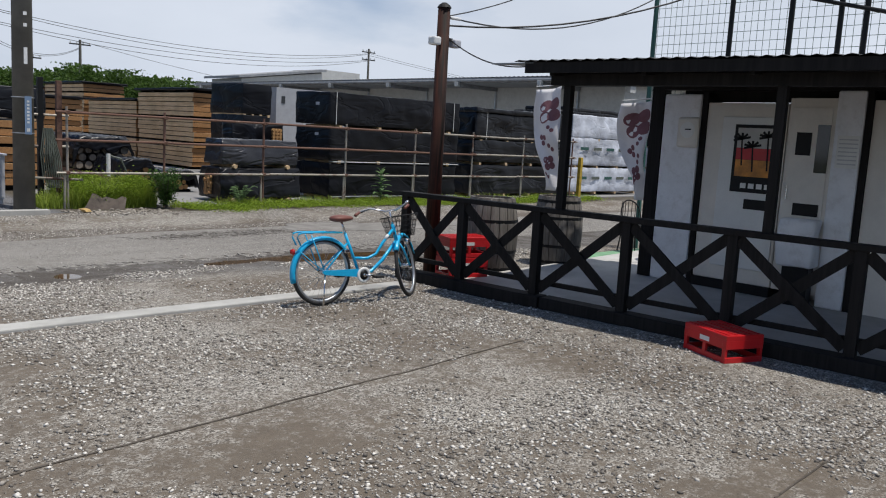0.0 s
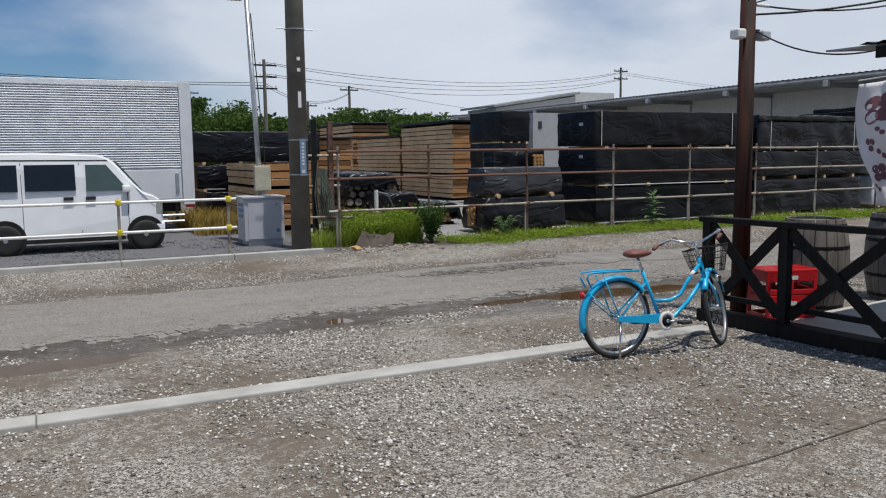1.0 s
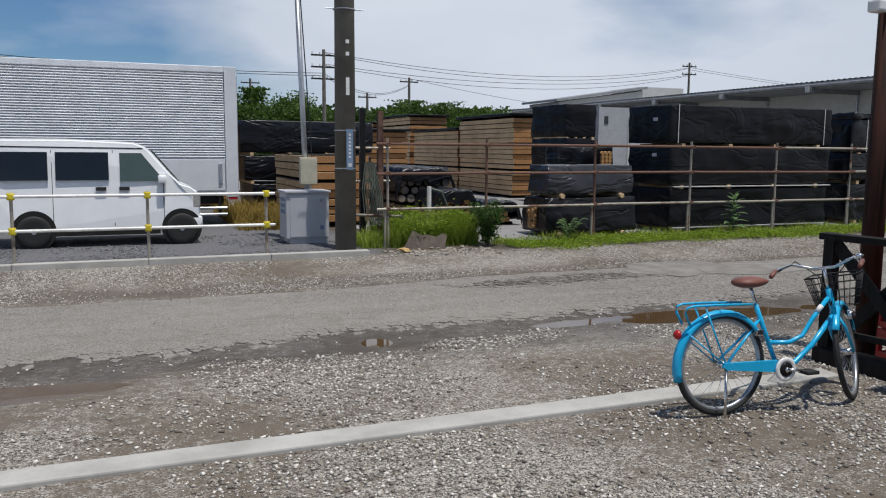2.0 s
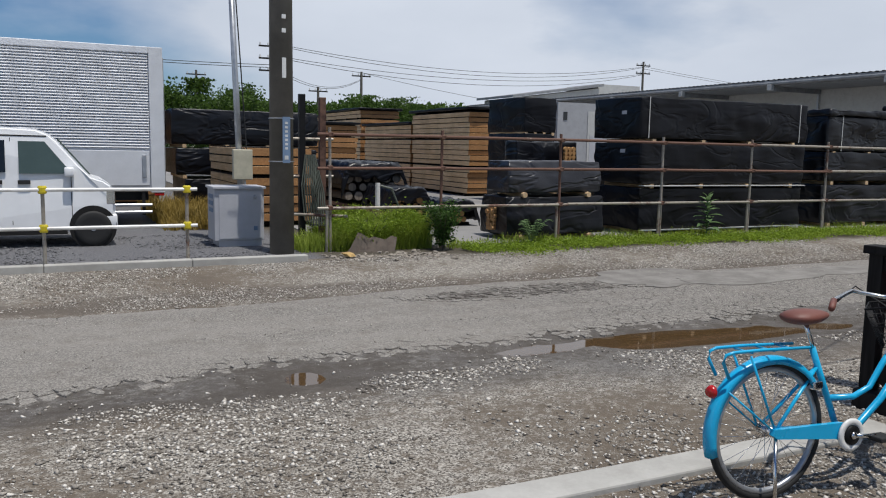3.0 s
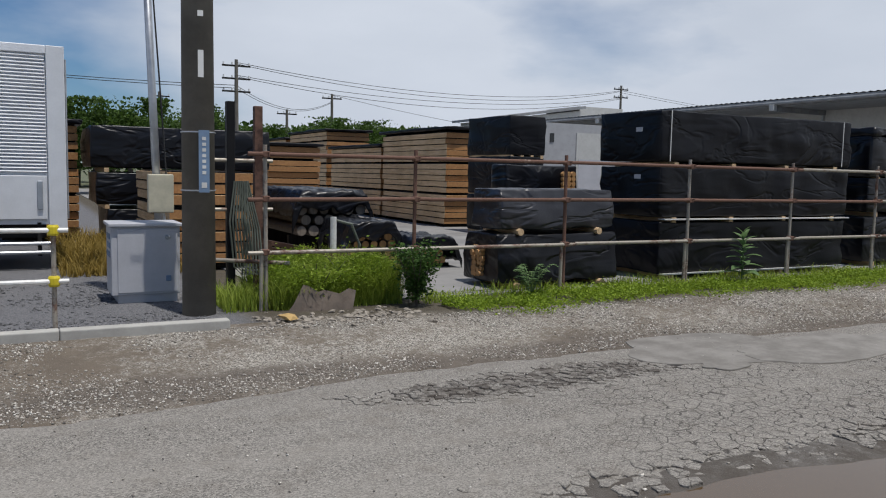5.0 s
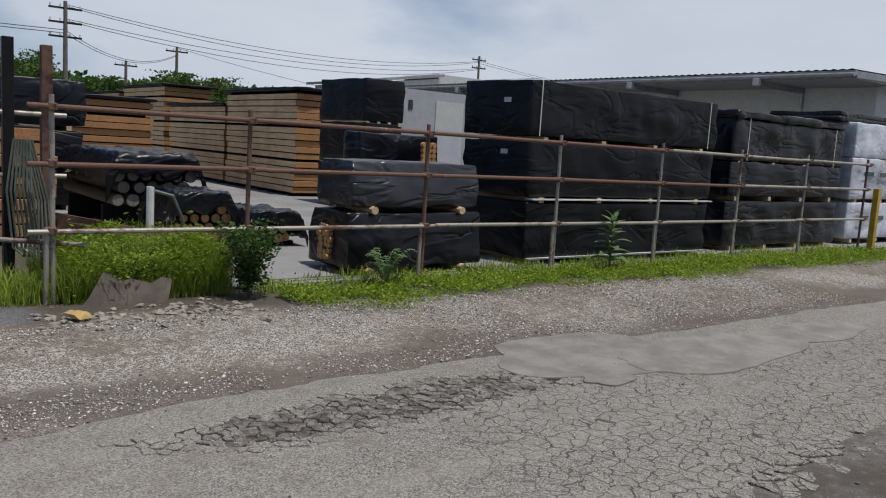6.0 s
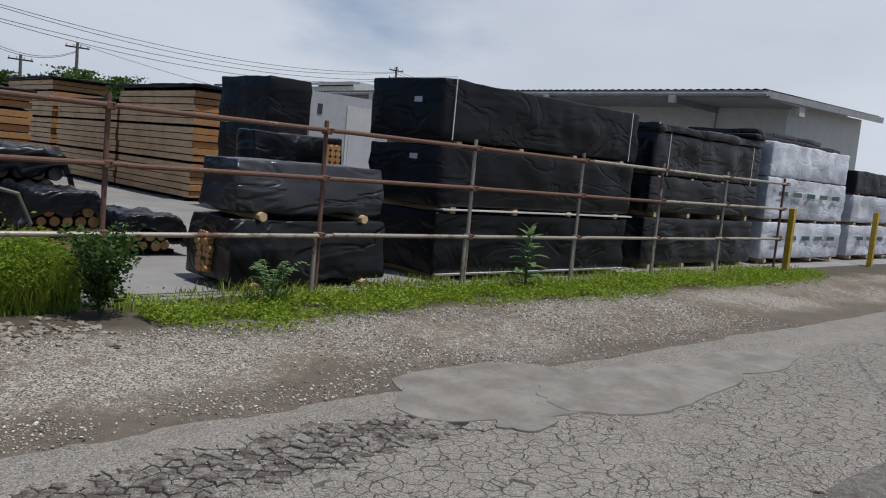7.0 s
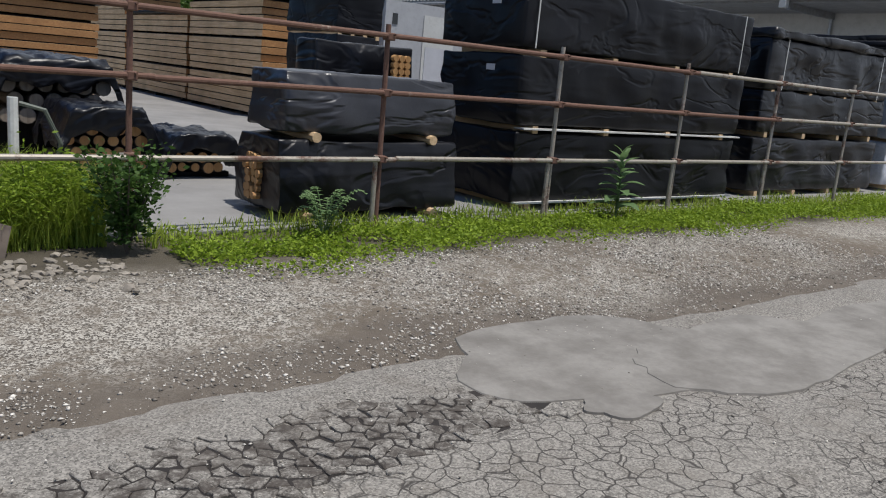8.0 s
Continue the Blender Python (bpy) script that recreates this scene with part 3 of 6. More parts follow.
big = wrapped_stack(11.6, 16.1, 15.95, 17.45, ((0.09, 0.92, 0.05), (1.0, 1.8, 0.03), (1.88, 2.68, 0.0)), "tall stack of timber bundles wrapped in black sheet", straps=(0.04, 0.945))
for z in (0.955, 0.08):
    part("edge_sheet", box(0.1, 4.5, -0.07, 0.1, z, z + 0.018), M["white_strap"], big, "pale plastic edge sheet")
for x_, z_ in ((0.25, 2.35), (0.3, 1.6)):
    part("label_card", box(-0.075, -0.07, 0.35, 0.5, z_, z_ + 0.07), M["grey_box"], big, "small pale label")
third = wrapped_stack(17.0, 21.2, 16.2, 17.6, ((0.09, 0.95, 0.0), (1.05, 1.7, 0.05), (1.72, 2.5, 0.05)), "timber bundles in dusty black wrap with a loose top sheet", "black_tarp_dull", straps=(0.12, 0.9))
silver = wrapped_stack(21.7, 26.1, 16.2, 18.4, ((0.13, 0.95, 0.0), (1.03, 1.95, 0.0), (1.96, 2.72, 0.02)), "timber bundles wrapped in silver-white printed sheet", "silver_tarp")
silver2 = wrapped_stack(27.0, 31.5, 16.3, 18.3, ((0.13, 0.95, 0.0), (1.03, 1.75, 0.0), (1.8, 2.4, 0.0)), "silver wrapped timber bundles under black sheet", ("silver_tarp", "silver_tarp", "black_tarp"))
back = wrapped_stack(13.85, 14.95, 24.0, 26.2, ((0.09, 1.06, 0.0), (1.1, 2.1, 0.02), (2.14, 3.15, 0.0)), "tall narrow stack of black wrapped timber", res=0.25)


# ---- lumber stacks behind ----
def lumber_stack(x0, y0, wide, long, courses, label, top=True, h=0.178, seed=0):
    """Courses of sawn timber laid along y, with end grain towards the road."""
    root = thing("lumber_stack", (x0, y0, 0.025), label, "lumber stack", "open lumber stacks")
    rnd = random.Random(seed)
    for f in (0.06, 0.5, 0.94):
        part("bearer", box(0.0, wide, long * f - 0.05, long * f + 0.05, 0, 0.1), M["black_wood"], root)
    z = 0.1
    for c in range(courses):
        jx, jy = rnd.uniform(-0.02, 0.02), rnd.uniform(-0.05, 0.05)
        gap = 0.022 + rnd.random() * 0.012
        ob = part("plank", box(jx, wide + jx, jy, long + jy, z, z + h - gap, 0.004), [M["plank"], M["plank_end"]], root)
        for p in ob.data.polygons:
            if abs(p.normal.y) > 0.9:
                p.material_index = 1
        # near-full black slab in the gap: shade between courses put in as colour
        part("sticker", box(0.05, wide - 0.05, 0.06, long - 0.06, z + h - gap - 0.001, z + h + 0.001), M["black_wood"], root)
        z += h
        if c % 5 == 4:
            z += 0.05
            for f in (0.1, 0.4, 0.7, 0.95):
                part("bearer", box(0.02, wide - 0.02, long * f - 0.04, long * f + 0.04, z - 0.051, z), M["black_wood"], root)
    if top:
        part("top_sheet", wrapped(-0.12, wide + 0.1, -0.15, long + 0.1, z + 0.005, z + 0.1, seed, 0.07, 0.35), M["black_tarp"], root, "black cover sheet", True)
    return root


lumber_stack(14.0, 27.8, 1.9, 4.8, 15, "tall stack of pale sawn timber with orange ends", seed=1)
lumber_stack(14.0, 32.8, 1.9, 5.2, 13, "stack of sawn timber under a black sheet", seed=2)
lumber_stack(14.0, 38.6, 1.9, 5.2, 17, "tall stack of sawn timber with a dark cover", seed=3)
lumber_stack(14.0, 44.5, 1.9, 8.0, 16, "weathered stack of orange-brown timber", seed=4)
lumber_stack(4.75, 19.4, 1.35, 4.0, 8, "low stack of pale sawn timber beside the poles", False, seed=5)
lumber_stack(2.3, 25.6, 1.5, 5.0, 13, "stack of timber beside black wrapped bundles", seed=6)
lumber_stack(8.6, 30.0, 2.2, 6.0, 12, "brown stack of sawn timber in the yard", seed=7)
wrapped_stack(3.95, 7.6, 24.0, 26.4, ((0.09, 0.75, 0.3), (0.85, 1.5, 0.1), (1.6, 2.45, 0.0)), "black wrapped timber bundles with silver edge sheets", "black_tarp_dull", res=0.25)


# ---- storage hall ----
def hall():
    root = thing("storage_hall", (26.8, 18.9, 0.0), "long pale steel storage hall with grey corrugated roof", "building")
    L, D = 34.0, 9.2
    part("wall", box(2.7, 2.9, 0.6, L, 0, 4.4), M["hall_wall"], root)
    part("wall", prism([(2.9, 0), (D - 0.4, 0), (D - 0.4, 4.57), (2.9, 4.44)], 0.6, 0.8), M["hall_wall"], root)
    n = int(L / 0.13)
    bm = bmesh.new()
    low = [bm.verts.new((0.0, k * 0.13, 4.52 + 0.035 * (k % 2))) for k in range(n + 1)]
    high = [bm.verts.new((D, k * 0.13, 4.72 + 0.035 * (k % 2))) for k in range(n + 1)]
    for k in range(n):
        bm.faces.new((low[k], high[k], high[k + 1], low[k + 1]))
    part("roof", bm, M["roof_metal"], root, "grey corrugated roof sheet")
    part("fascia", box(-0.02, 0.1, 0.0, L, 4.36, 4.5), M["roof_metal"], root)
    part("verge", prism([(0.1, 4.3), (D, 4.5), (D, 4.7), (0.1, 4.49)], 0.0, 0.06), M["roof_metal"], root)
    part("soffit", box(0.1, 2.7, 0.06, L, 4.28, 4.34), M["roof_metal"], root)
    part("canopy_beam", box(2.3, 2.69, 0.06, 0.3, 4.02, 4.28), M["hall_wall"], root, "pale steel beam under the eave")
    part("gutter", rod((-0.06, 0, 4.38), (-0.06, L, 4.38), 0.06), M["roof_metal"], root)
    for y in range(3, 34, 5):
        part("canopy_beam", box(0.15, 2.69, y - 0.06, y + 0.06, 4.1, 4.28), M["roof_metal"], root)
        part("downpipe", rod((2.62, y, 0), (2.62, y, 4.2), 0.05), M["steel"], root)
        part("gutter_box", box(-0.16, 0.02, y - 0.1, y + 0.1, 4.12, 4.34, 0.01), M["hall_wall"], root)


hall()


# ---- car park: guard rail, van, truck, cabinet, poles ----
def guard_rail():
    root = thing("guard_rail", (0, 14.72, 0.1), "white pipe guard rail with yellow clamps on the kerb", "guard rail")
    for x in (2.97, 1.22, -0.58, -2.4, -4.2, -6.0):
        part("post", rod((x, 0.0, -0.1), (x, 0.0, 0.98), 0.024), M["galv"], root)
        for z in (0.93, 0.44):
            part("clamp", lathe([(0.045, z - 0.05), (0.055, z - 0.03), (0.055, z + 0.03), (0.045, z + 0.05)], 12, m=Matrix.Translation((x, -0.025, 0))), M["yellow"], root, "yellow plastic clamp")
    for z in (0.93, 0.44):
        part("rail", rod((-8, -0.04, z), (3.1, -0.04, z), 0.024), M["white_pipe"], root)


guard_rail()


def utility_pole():
    root = thing("utility_pole", (4.47, 15.5, 0), "dark weathered concrete utility pole with a narrow sign", "utility pole")
    part("shaft", rod((0, 0, -0.2), (0, 0, 11), 0.185, 0.14, 28), M["pole"], root, smooth=True)


utility_pole()


def rib(a, b, L):
    """One pressed ridge of the corrugated side."""
    bm = bmesh.new()
    prof = [(0.03, a), (-0.005, a + 0.008), (-0.035, a + 0.022), (-0.035, b - 0.03), (-0.005, b - 0.006), (0.03, b)]
    p = [bm.verts.new((-L, y, z)) for y, z in prof]
    q = [bm.verts.new((-0.28, y, z)) for y, z in prof]
    for k in range(5):
        bm.faces.new((p[k], q[k], q[k + 1], p[k + 1]))
    bmesh.ops.recalc_face_normals(bm, faces=bm.faces)
    return bm


def truck():
    root = thing("box_truck", (3.34, 20.3, 0), "silver wing-body box truck with corrugated side", "truck")
    L = 9.5
    n = 34
    z0, z1 = 1.52, 3.34
    for k in range(n):
        a = z0 + (z1 - z0) * k / n
        b = a + (z1 - z0) / n
        part("rib", rib(a, b, L), M["truck_alu"], root)
    part("box_body", box(-L, -0.01, 0.02, 2.4, 0.72, 3.44), M["truck_white"], root)
    part("corner_post", box(-0.26, 0.0, -0.04, 0.1, 0.66, 3.48, 0.01), M["truck_white"], root)
    part("top_rail", box(-L, -0.263, -0.04, 0.1, 3.35, 3.48, 0.01), M["truck_alu"], root)
    part("side_gate", box(-L, -0.28, -0.03, 0.02, 0.8, 1.48, 0.01), M["truck_white"], root)
    part("underframe", box(-L, -0.3, 0.2, 2.2, 0.5, 0.74), M["dark_metal"], root)
    for z in (0.28, 0.42):
        part("side_guard", rod((-3.0, 0.0, z), (-0.25, 0.0, z), 0.03), M["steel"], root, "steel side guard rail")
    for x in (-2.6, -1.4, -0.4):
        part("guard_bracket", box(x - 0.03, x + 0.03, 0.02, 0.08, 0.22, 0.75), M["dark_metal"], root)
    part("tail_lamp", box(-0.2, -0.02, -0.03, 0.1, 0.6, 0.7, 0.01), M["red_lens"], root)
    for y in (0.02, 0.09):
        part("hinge_bar", rod((0.02, y + 0.1, 0.8), (0.02, y + 0.1, 3.3), 0.015), M["steel"], root)
    part("gate_latch", box(-0.42, -0.34, -0.06, -0.03, 0.95, 1.4, 0.01), M["steel"], root)
    for x in (-1.6, -2.7, -8.0):
        part("wheel", rod((x, 0.15, 0.48), (x, 0.55, 0.48), 0.48, sides=24), M["rubber"], root)


truck()


def van():
    root = thing("white_van", (2.22, 17.2, 0), "white compact box van parked on grey gravel", "van")

    def lean(z):
        return 0.11 * max(0.0, z - 1.08) / 0.75

    side = [(-3.36, 0.3), (-2.98, 0.24), (-0.62, 0.24), (-0.04, 0.26), (0.0, 0.34), (0.0, 0.7), (-0.05, 0.96), (-0.16, 1.04), (-0.34, 1.1), (-0.5, 1.27), (-0.8, 1.64), (-0.92, 1.75), (-1.1, 1.82), (-2.2, 1.87), (-3.2, 1.86), (-3.33, 1.74), (-3.38, 1.1)]
    bm = prism(side, 0, 1.47)
    for v in bm.verts:
        v.co.y += lean(v.co.z) if v.co.y < 0.7 else -lean(v.co.z)
    bmesh.ops.bevel(bm, geom=[e for e in bm.edges if abs(e.verts[0].co.y - e.verts[1].co.y) < 0.2], offset=0.035, segments=3, affect="EDGES")
    part("body", bm, M["car_white"], root)

    def panel(name, outline, material, label="", out=0.006, deep=0.02):
        b = prism(outline, -out, deep)
        for v in b.verts:
            v.co.y += lean(v.co.z)
        return part(name, b, material, root, label)

    panel("side_window", [(-1.34, 1.14), (-0.62, 1.14), (-0.68, 1.24), (-0.98, 1.63), (-1.34, 1.63)], M["car_glass_front"], "green-tinted front side window")
    panel("side_window", [(-2.36, 1.16), (-1.52, 1.16), (-1.52, 1.64), (-2.36, 1.64)], M["car_glass"], "dark tinted side window")
    panel("side_window", [(-3.24, 1.16), (-2.48, 1.16), (-2.48, 1.64), (-3.2, 1.64)], M["car_glass"], "dark tinted side window")
    b = prism([(-0.36, 1.12), (-0.34, 1.13), (-0.79, 1.68), (-0.81, 1.67)], 0.14, 1.33)
    part("windscreen", b, M["car_glass_front"], root)
    for x in (-1.45, -2.42):
        panel("door_seam", [(x - 0.005, 0.36), (x + 0.005, 0.36), (x + 0.005, 1.68), (x - 0.005, 1.68)], M["dark_metal"], out=0.004)
    panel("door_seam", [(-0.63, 0.4), (-0.62, 0.4), (-0.62, 1.1), (-0.63, 1.1)], M["dark_metal"], out=0.004)
    for x in (-1.36, -1.74):
        panel("door_handle", [(x, 0.98), (x + 0.17, 0.98), (x + 0.17, 1.04), (x, 1.04)], M["rubber"], "black door handle", out=0.02)
    panel("roof_drip", [(-3.25, 1.72), (-0.95, 1.7), (-0.95, 1.72), (-3.25, 1.74)], M["dark_metal"], out=0.006)
    part("mirror", box(-0.72, -0.58, -0.13, 0.02, 1.1, 1.24, 0.02), M["car_white"], root, "white door mirror", True)
    part("headlight", box(-0.13, 0.004, -0.004, 0.2, 0.66, 0.9, 0.015), M["chrome"], root)
    part("bumper", box(-0.2, 0.03, -0.008, 1.478, 0.28, 0.5, 0.03), M["car_white"], root, smooth=True)
    part("sill", box(-2.45, -0.7, -0.006, 0.05, 0.2, 0.28, 0.01), M["dark_metal"], root)
    for x in (-0.33, -2.73):
        part("wheel_arch", rod((x, -0.007, 0.3), (x, 0.2, 0.3), 0.345, sides=32), M["dark_metal"], root, "dark wheel arch")
        w = part("wheel", lathe([(0.17, -0.01), (0.24, -0.02), (0.275, 0.0), (0.28, 0.03), (0.28, 0.13), (0.26, 0.16)], 32, m=Matrix.Translation((x, -0.02, 0.28)) @ Matrix.Rotation(-math.pi / 2, 4, "X")), M["rubber"], root, "black tyre", True)
        part("rim", lathe([(0.17, 0.0), (0.165, 0.015), (0.08, 0.03), (0.03, 0.0)][::-1], 24, m=Matrix.Translation((x, -0.022, 0.28)) @ Matrix.Rotation(-math.pi / 2, 4, "X")), M["dark_metal"], w, "dark steel rim")
        part("hub", rod((x, -0.035, 0.28), (x, 0.0, 0.28), 0.04, sides=12), M["steel"], w)


van()


def grey_cabinet():
    root = thing("metal_cabinet", (3.68, 16.5, 0), "grey painted outdoor electrical cabinet on feet", "cabinet")
    part("body", box(-0.04, 0.75, 0, 0.62, 0.1, 0.93, 0.008), M["grey_box"], root)
    part("top", box(-0.07, 0.78, -0.04, 0.65, 0.93, 0.97, 0.008), M["grey_box"], root)
    part("plinth", box(0.03, 0.72, 0.03, 0.6, 0.0, 0.1), M["grey_box"], root)
    part("door", box(0.03, 0.72, -0.014, 0.0, 0.13, 0.9, 0.004), M["grey_box"], root)
    part("handle", lathe([(0.03, 0), (0.03, 0.02), (0.02, 0.03)], 12, m=Matrix.Translation((0.6, -0.014, 0.8)) @ Matrix.Rotation(math.pi / 2, 4, "X")), M["steel"], root)
    part("lock", box(0.58, 0.64, -0.03, -0.012, 0.26, 0.33, 0.006), M["plate_blue"], root, "dark blue lock plate")
    for k in range(3):
        part("vent", box(-0.046, -0.04, 0.12, 0.5, 0.55 + k * 0.11, 0.62 + k * 0.11), M["plate_blue"], root, "dark blue side louvre")


grey_cabinet()


def lamp_pole():
    root = thing("lamp_pole", (4.5, 18.5, 0), "thin galvanised steel pole with a lamp and meter box", "lamp pole")
    part("shaft", rod((0, 0, -0.1), (-0.2, 0, 5.35), 0.06, 0.05, 14), M["steel"], root, smooth=True)
    part("meter_box", box(-0.2, 0.15, -0.2, -0.06, 1.0, 1.55, 0.015), M["beige"], root, "beige plastic meter box")
    part("conduit", tube([(0.02, -0.1, 1.0), (0.05, -0.1, 0.7), (0.12, -0.1, 0.0)], 0.02), M["white_pipe"], root)
    part("cable", tube([(0.07, -0.06, 1.5), (-0.02, -0.07, 3.0), (-0.13, -0.06, 4.8)], 0.012), M["wire"], root)
    lamp = part("lamp_head", box(-0.62, -0.28, -0.12, 0.1, 5.08, 5.24, 0.03), M["steel"], root, "grey floodlight head")
    part("lens", box(-0.6, -0.3, -0.1, 0.08, 5.065, 5.082), M["white_plastic"], lamp)
    part("bracket", rod((-0.2, 0, 5.2), (-0.5, 0, 5.2), 0.02), M["steel"], root)


lamp_pole()


def pole_fittings():
    root = bpy.data.objects["utility_pole"]
    plate = part("sign_plate", box(-0.03, 0.085, -0.194, -0.188, 1.38, 2.06), M["plate_blue"], root, "narrow blue-grey plate with pale bars")
    for k in range(7):
        part("print_bar", box(0.008, 0.048, -0.197, -0.194, 1.58 + k * 0.062, 1.615 + k * 0.062), M["white_strap"], plate)
    part("print_bar", box(0.0, 0.056, -0.197, -0.194, 1.43, 1.49), M["white_strap"], plate)
    for z in (1.4, 2.04, 4.05):
        part("band", lathe([(0.182, z - 0.008), (0.19, z - 0.006), (0.19, z + 0.006), (0.182, z + 0.008)], 24), M["steel"], root)
    part("step_bolt", rod((-0.34, 0, 4.06), (0.34, 0, 4.06), 0.009), M["steel"], root)
    part("tag", box(-0.03, 0.03, -0.185, -0.178, 2.63, 2.92), M["white_plastic"], root, "small white tag")
    part("tag", box(-0.03, 0.03, -0.18, -0.172, 3.28, 3.34), M["white_plastic"], root, "small white tag")
    part("tag", box(-0.03, 0.03, -0.18, -0.172, 3.48, 3.54), M["white_plastic"], root, "small white tag")


pole_fittings()


# ---- shop terrace ----
TERRACE = pose(6.53, 3.5, 0, 0, 0, 6)


def terrace():
    ob = solid("terrace_floor", box(0.12, 14, -9.5, 2.75, -0.1, 0.06), M["deck"], "grey concrete terrace floor in the shade", "floor", kind="structure")
    ob.matrix_basis = TERRACE
    solid("terrace_paint", box(9.6, 14, 6.0, 7.1, -0.05, 0.02), M["green_paint"], "green painted strip of terrace floor", "floor", kind="structure")
    root = thing("sleeper_edge", (6.53, 3.5, 0), "black timber sleeper edging under the railing", "edging", rz=6)
    for k in range(6):
        part("sleeper", box(-0.11, 0.09, 3.4 - (k + 1) * 2.1, 3.38 - k * 2.1, -0.05, 0.13, 0.012), M["black_wood"], root)


terrace()


def beam(a, b, wide, thick, bm=None):
    bm = bm or bmesh.new()
    a, b = Vector(a), Vector(b)
    d = b - a
    zd = d.normalized()
    ref = Vector((1, 0, 0)) if abs(zd.x) < 0.6 else Vector((0, 1, 0))
    yd = zd.cross(ref).normalized()
    xd = yd.cross(zd)
    m = Matrix((xd, yd, zd)).transposed().to_4x4()
    m.translation = (a + b) / 2
    bmesh.ops.create_cube(bm, size=1.0, matrix=m @ Matrix.Diagonal((thick, wide, d.length, 1)))
    return bm


def railing():
    root = thing("timber_railing", (6.53, 3.5, 0.13), "black timber railing with crossed braces", "railing", rz=6)
    ys = [3.33, 2.45, 1.42, 0.37, -0.68, -1.74, -2.8, -3.85, -4.9]
    for y in ys:
        part("post", box(-0.045, 0.045, y - 0.045, y + 0.045, 0, 0.89), M["black_wood"], root)
    part("top_rail", box(-0.065, 0.065, ys[-1], ys[0] + 0.08, 0.89, 0.945, 0.006), M["black_wood"], root)
    part("bottom_rail", box(0.05, 0.09, ys[-1], ys[0], 0.1, 0.15), M["black_wood"], root)
    for a, b in zip(ys, ys[1:]):
        part("brace", beam((-0.012, a - 0.05, 0.86), (-0.012, b + 0.05, 0.06), 0.1, 0.026), M["black_wood"], root)
        part("brace", beam((0.016, b + 0.05, 0.86), (0.016, a - 0.05, 0.06), 0.1, 0.026), M["black_wood"], root)


railing()


def shop():
    root = thing("veranda_roof", (6.53, 3.5, 0), "low black timber veranda roof on posts", "roof", rz=6)
    bm = bmesh.new()
    n = 172
    lo = [bm.verts.new((-0.36, 1.62 - k * 0.065, 2.55 + (0.018 if k % 2 else 0))) for k in range(n)]
    hi = [bm.verts.new((3.7, 1.62 - k * 0.065, 2.85 + (0.018 if k % 2 else 0))) for k in range(n)]
    for k in range(n - 1):
        bm.faces.new((lo[k], hi[k], hi[k + 1], lo[k + 1]))
    part("roof_sheet", bm, M["dark_metal"], root, "dark corrugated roof sheet")
    part("eave_sheet", prism([(-0.33, 2.53), (3.6, 2.82), (3.6, 2.835), (-0.33, 2.545)], 1.4, 1.92), M["roof_metal"], root, "pale sheet standing out past the eave")
    part("ceiling_board", prism([(-0.3, 2.49), (3.7, 2.78), (3.7, 2.81), (-0.3, 2.52)], -9.5, 1.5), M["black_wood"], root)
    part("fascia", box(-0.33, -0.3, -9.5, 1.5, 2.44, 2.545), M["black_wood"], root)
    part("beam", box(-0.06, 0.06, -9.5, 1.35, 2.34, 2.45), M["black_wood"], root)
    part("beam", box(2.5, 2.65, -9.5, 1.3, 2.5, 2.64), M["black_wood"], root)
    for k in range(9):
        part("rafter", prism([(-0.25, 2.42), (3.6, 2.7), (3.6, 2.78), (-0.25, 2.49)], 1.2 - k * 1.0, 1.25 - k * 1.0), M["black_wood"], root)
    for y in (1.16, -0.97, -4.2):
        part("post", box(-0.04, 0.04, y - 0.04, y + 0.04, 1.077, 2.34), M["black_wood"], root)
    w = thing("shop_front", (9.1, 0, 0.06), "white painted shop front with pillars in shade", "shop front")
    part("corner_post", box(0.0, 0.16, 5.18, 5.36, 0, 2.62), M["black_wood"], w)
    part("pillar", box(0, 0.4, 4.65, 5.17, 0, 2.4, 0.02), M["white_wall"], w)
    part("pillar", box(0, 0.4, 2.71, 3.01, 0, 2.44, 0.02), M["white_wall"], w)
    part("black_strip", box(0.02, 0.4, 4.575, 4.645, 0, 2.42), M["black_wood"], w)
    part("black_strip", box(0.02, 0.4, 2.64, 2.705, 0, 2.48), M["black_wood"], w)
    part("side_panel", box(0.06, 0.2, -2.5, 2.635, 0, 2.34), M["cream"], w)
    part("lintel", box(0.2, 0.3, -2.5, 5.0, 2.32, 2.74), M["black_wood"], w)
    part("rear_wall", box(0.45, 0.6, -2.5, 5.1, 0, 2.3), M["cream"], w)
    part("side_wall", box(0.41, 6, 5.05, 5.17, 0, 2.45), M["white_wall"], w)
    d = thing("entrance_door", (9.1, 0, 0.06), "pale grey service door with dark glass slots", "door")
    part("door_frame", box(0.03, 0.12, 3.01, 3.54, 0.12, 2.36, 0.006), M["cream"], d)
    part("leaf", box(0.015, 0.03, 3.05, 3.5, 0.15, 2.25, 0.004), M["cream"], d)
    part("glass_slot", box(0.005, 0.015, 3.05, 3.19, 1.52, 2.06), M["car_glass"], d, "dark glass slot")
    part("notice", box(0.005, 0.015, 3.25, 3.42, 1.71, 1.97), M["black_metal"], d, "small dark notice")
    part("sign", box(0.005, 0.015, 3.09, 3.38, 1.02, 1.16), M["black_metal"], d, "small black sign")
    part("handle", rod((-0.02, 3.46, 1.2), (-0.02, 3.46, 1.35), 0.012), M["chrome"], d)
    bag = thing("cloth_bundle", (8.9, 2.98, 0.06), "pale bundled cloth hung before the door", "cloth")
    part("cloth", wrapped(-0.05, 0.2, 0.02, 0.42, 0.45, 1.0, 3, 0.07, 0.09), M["white_wall"], bag, "", True)
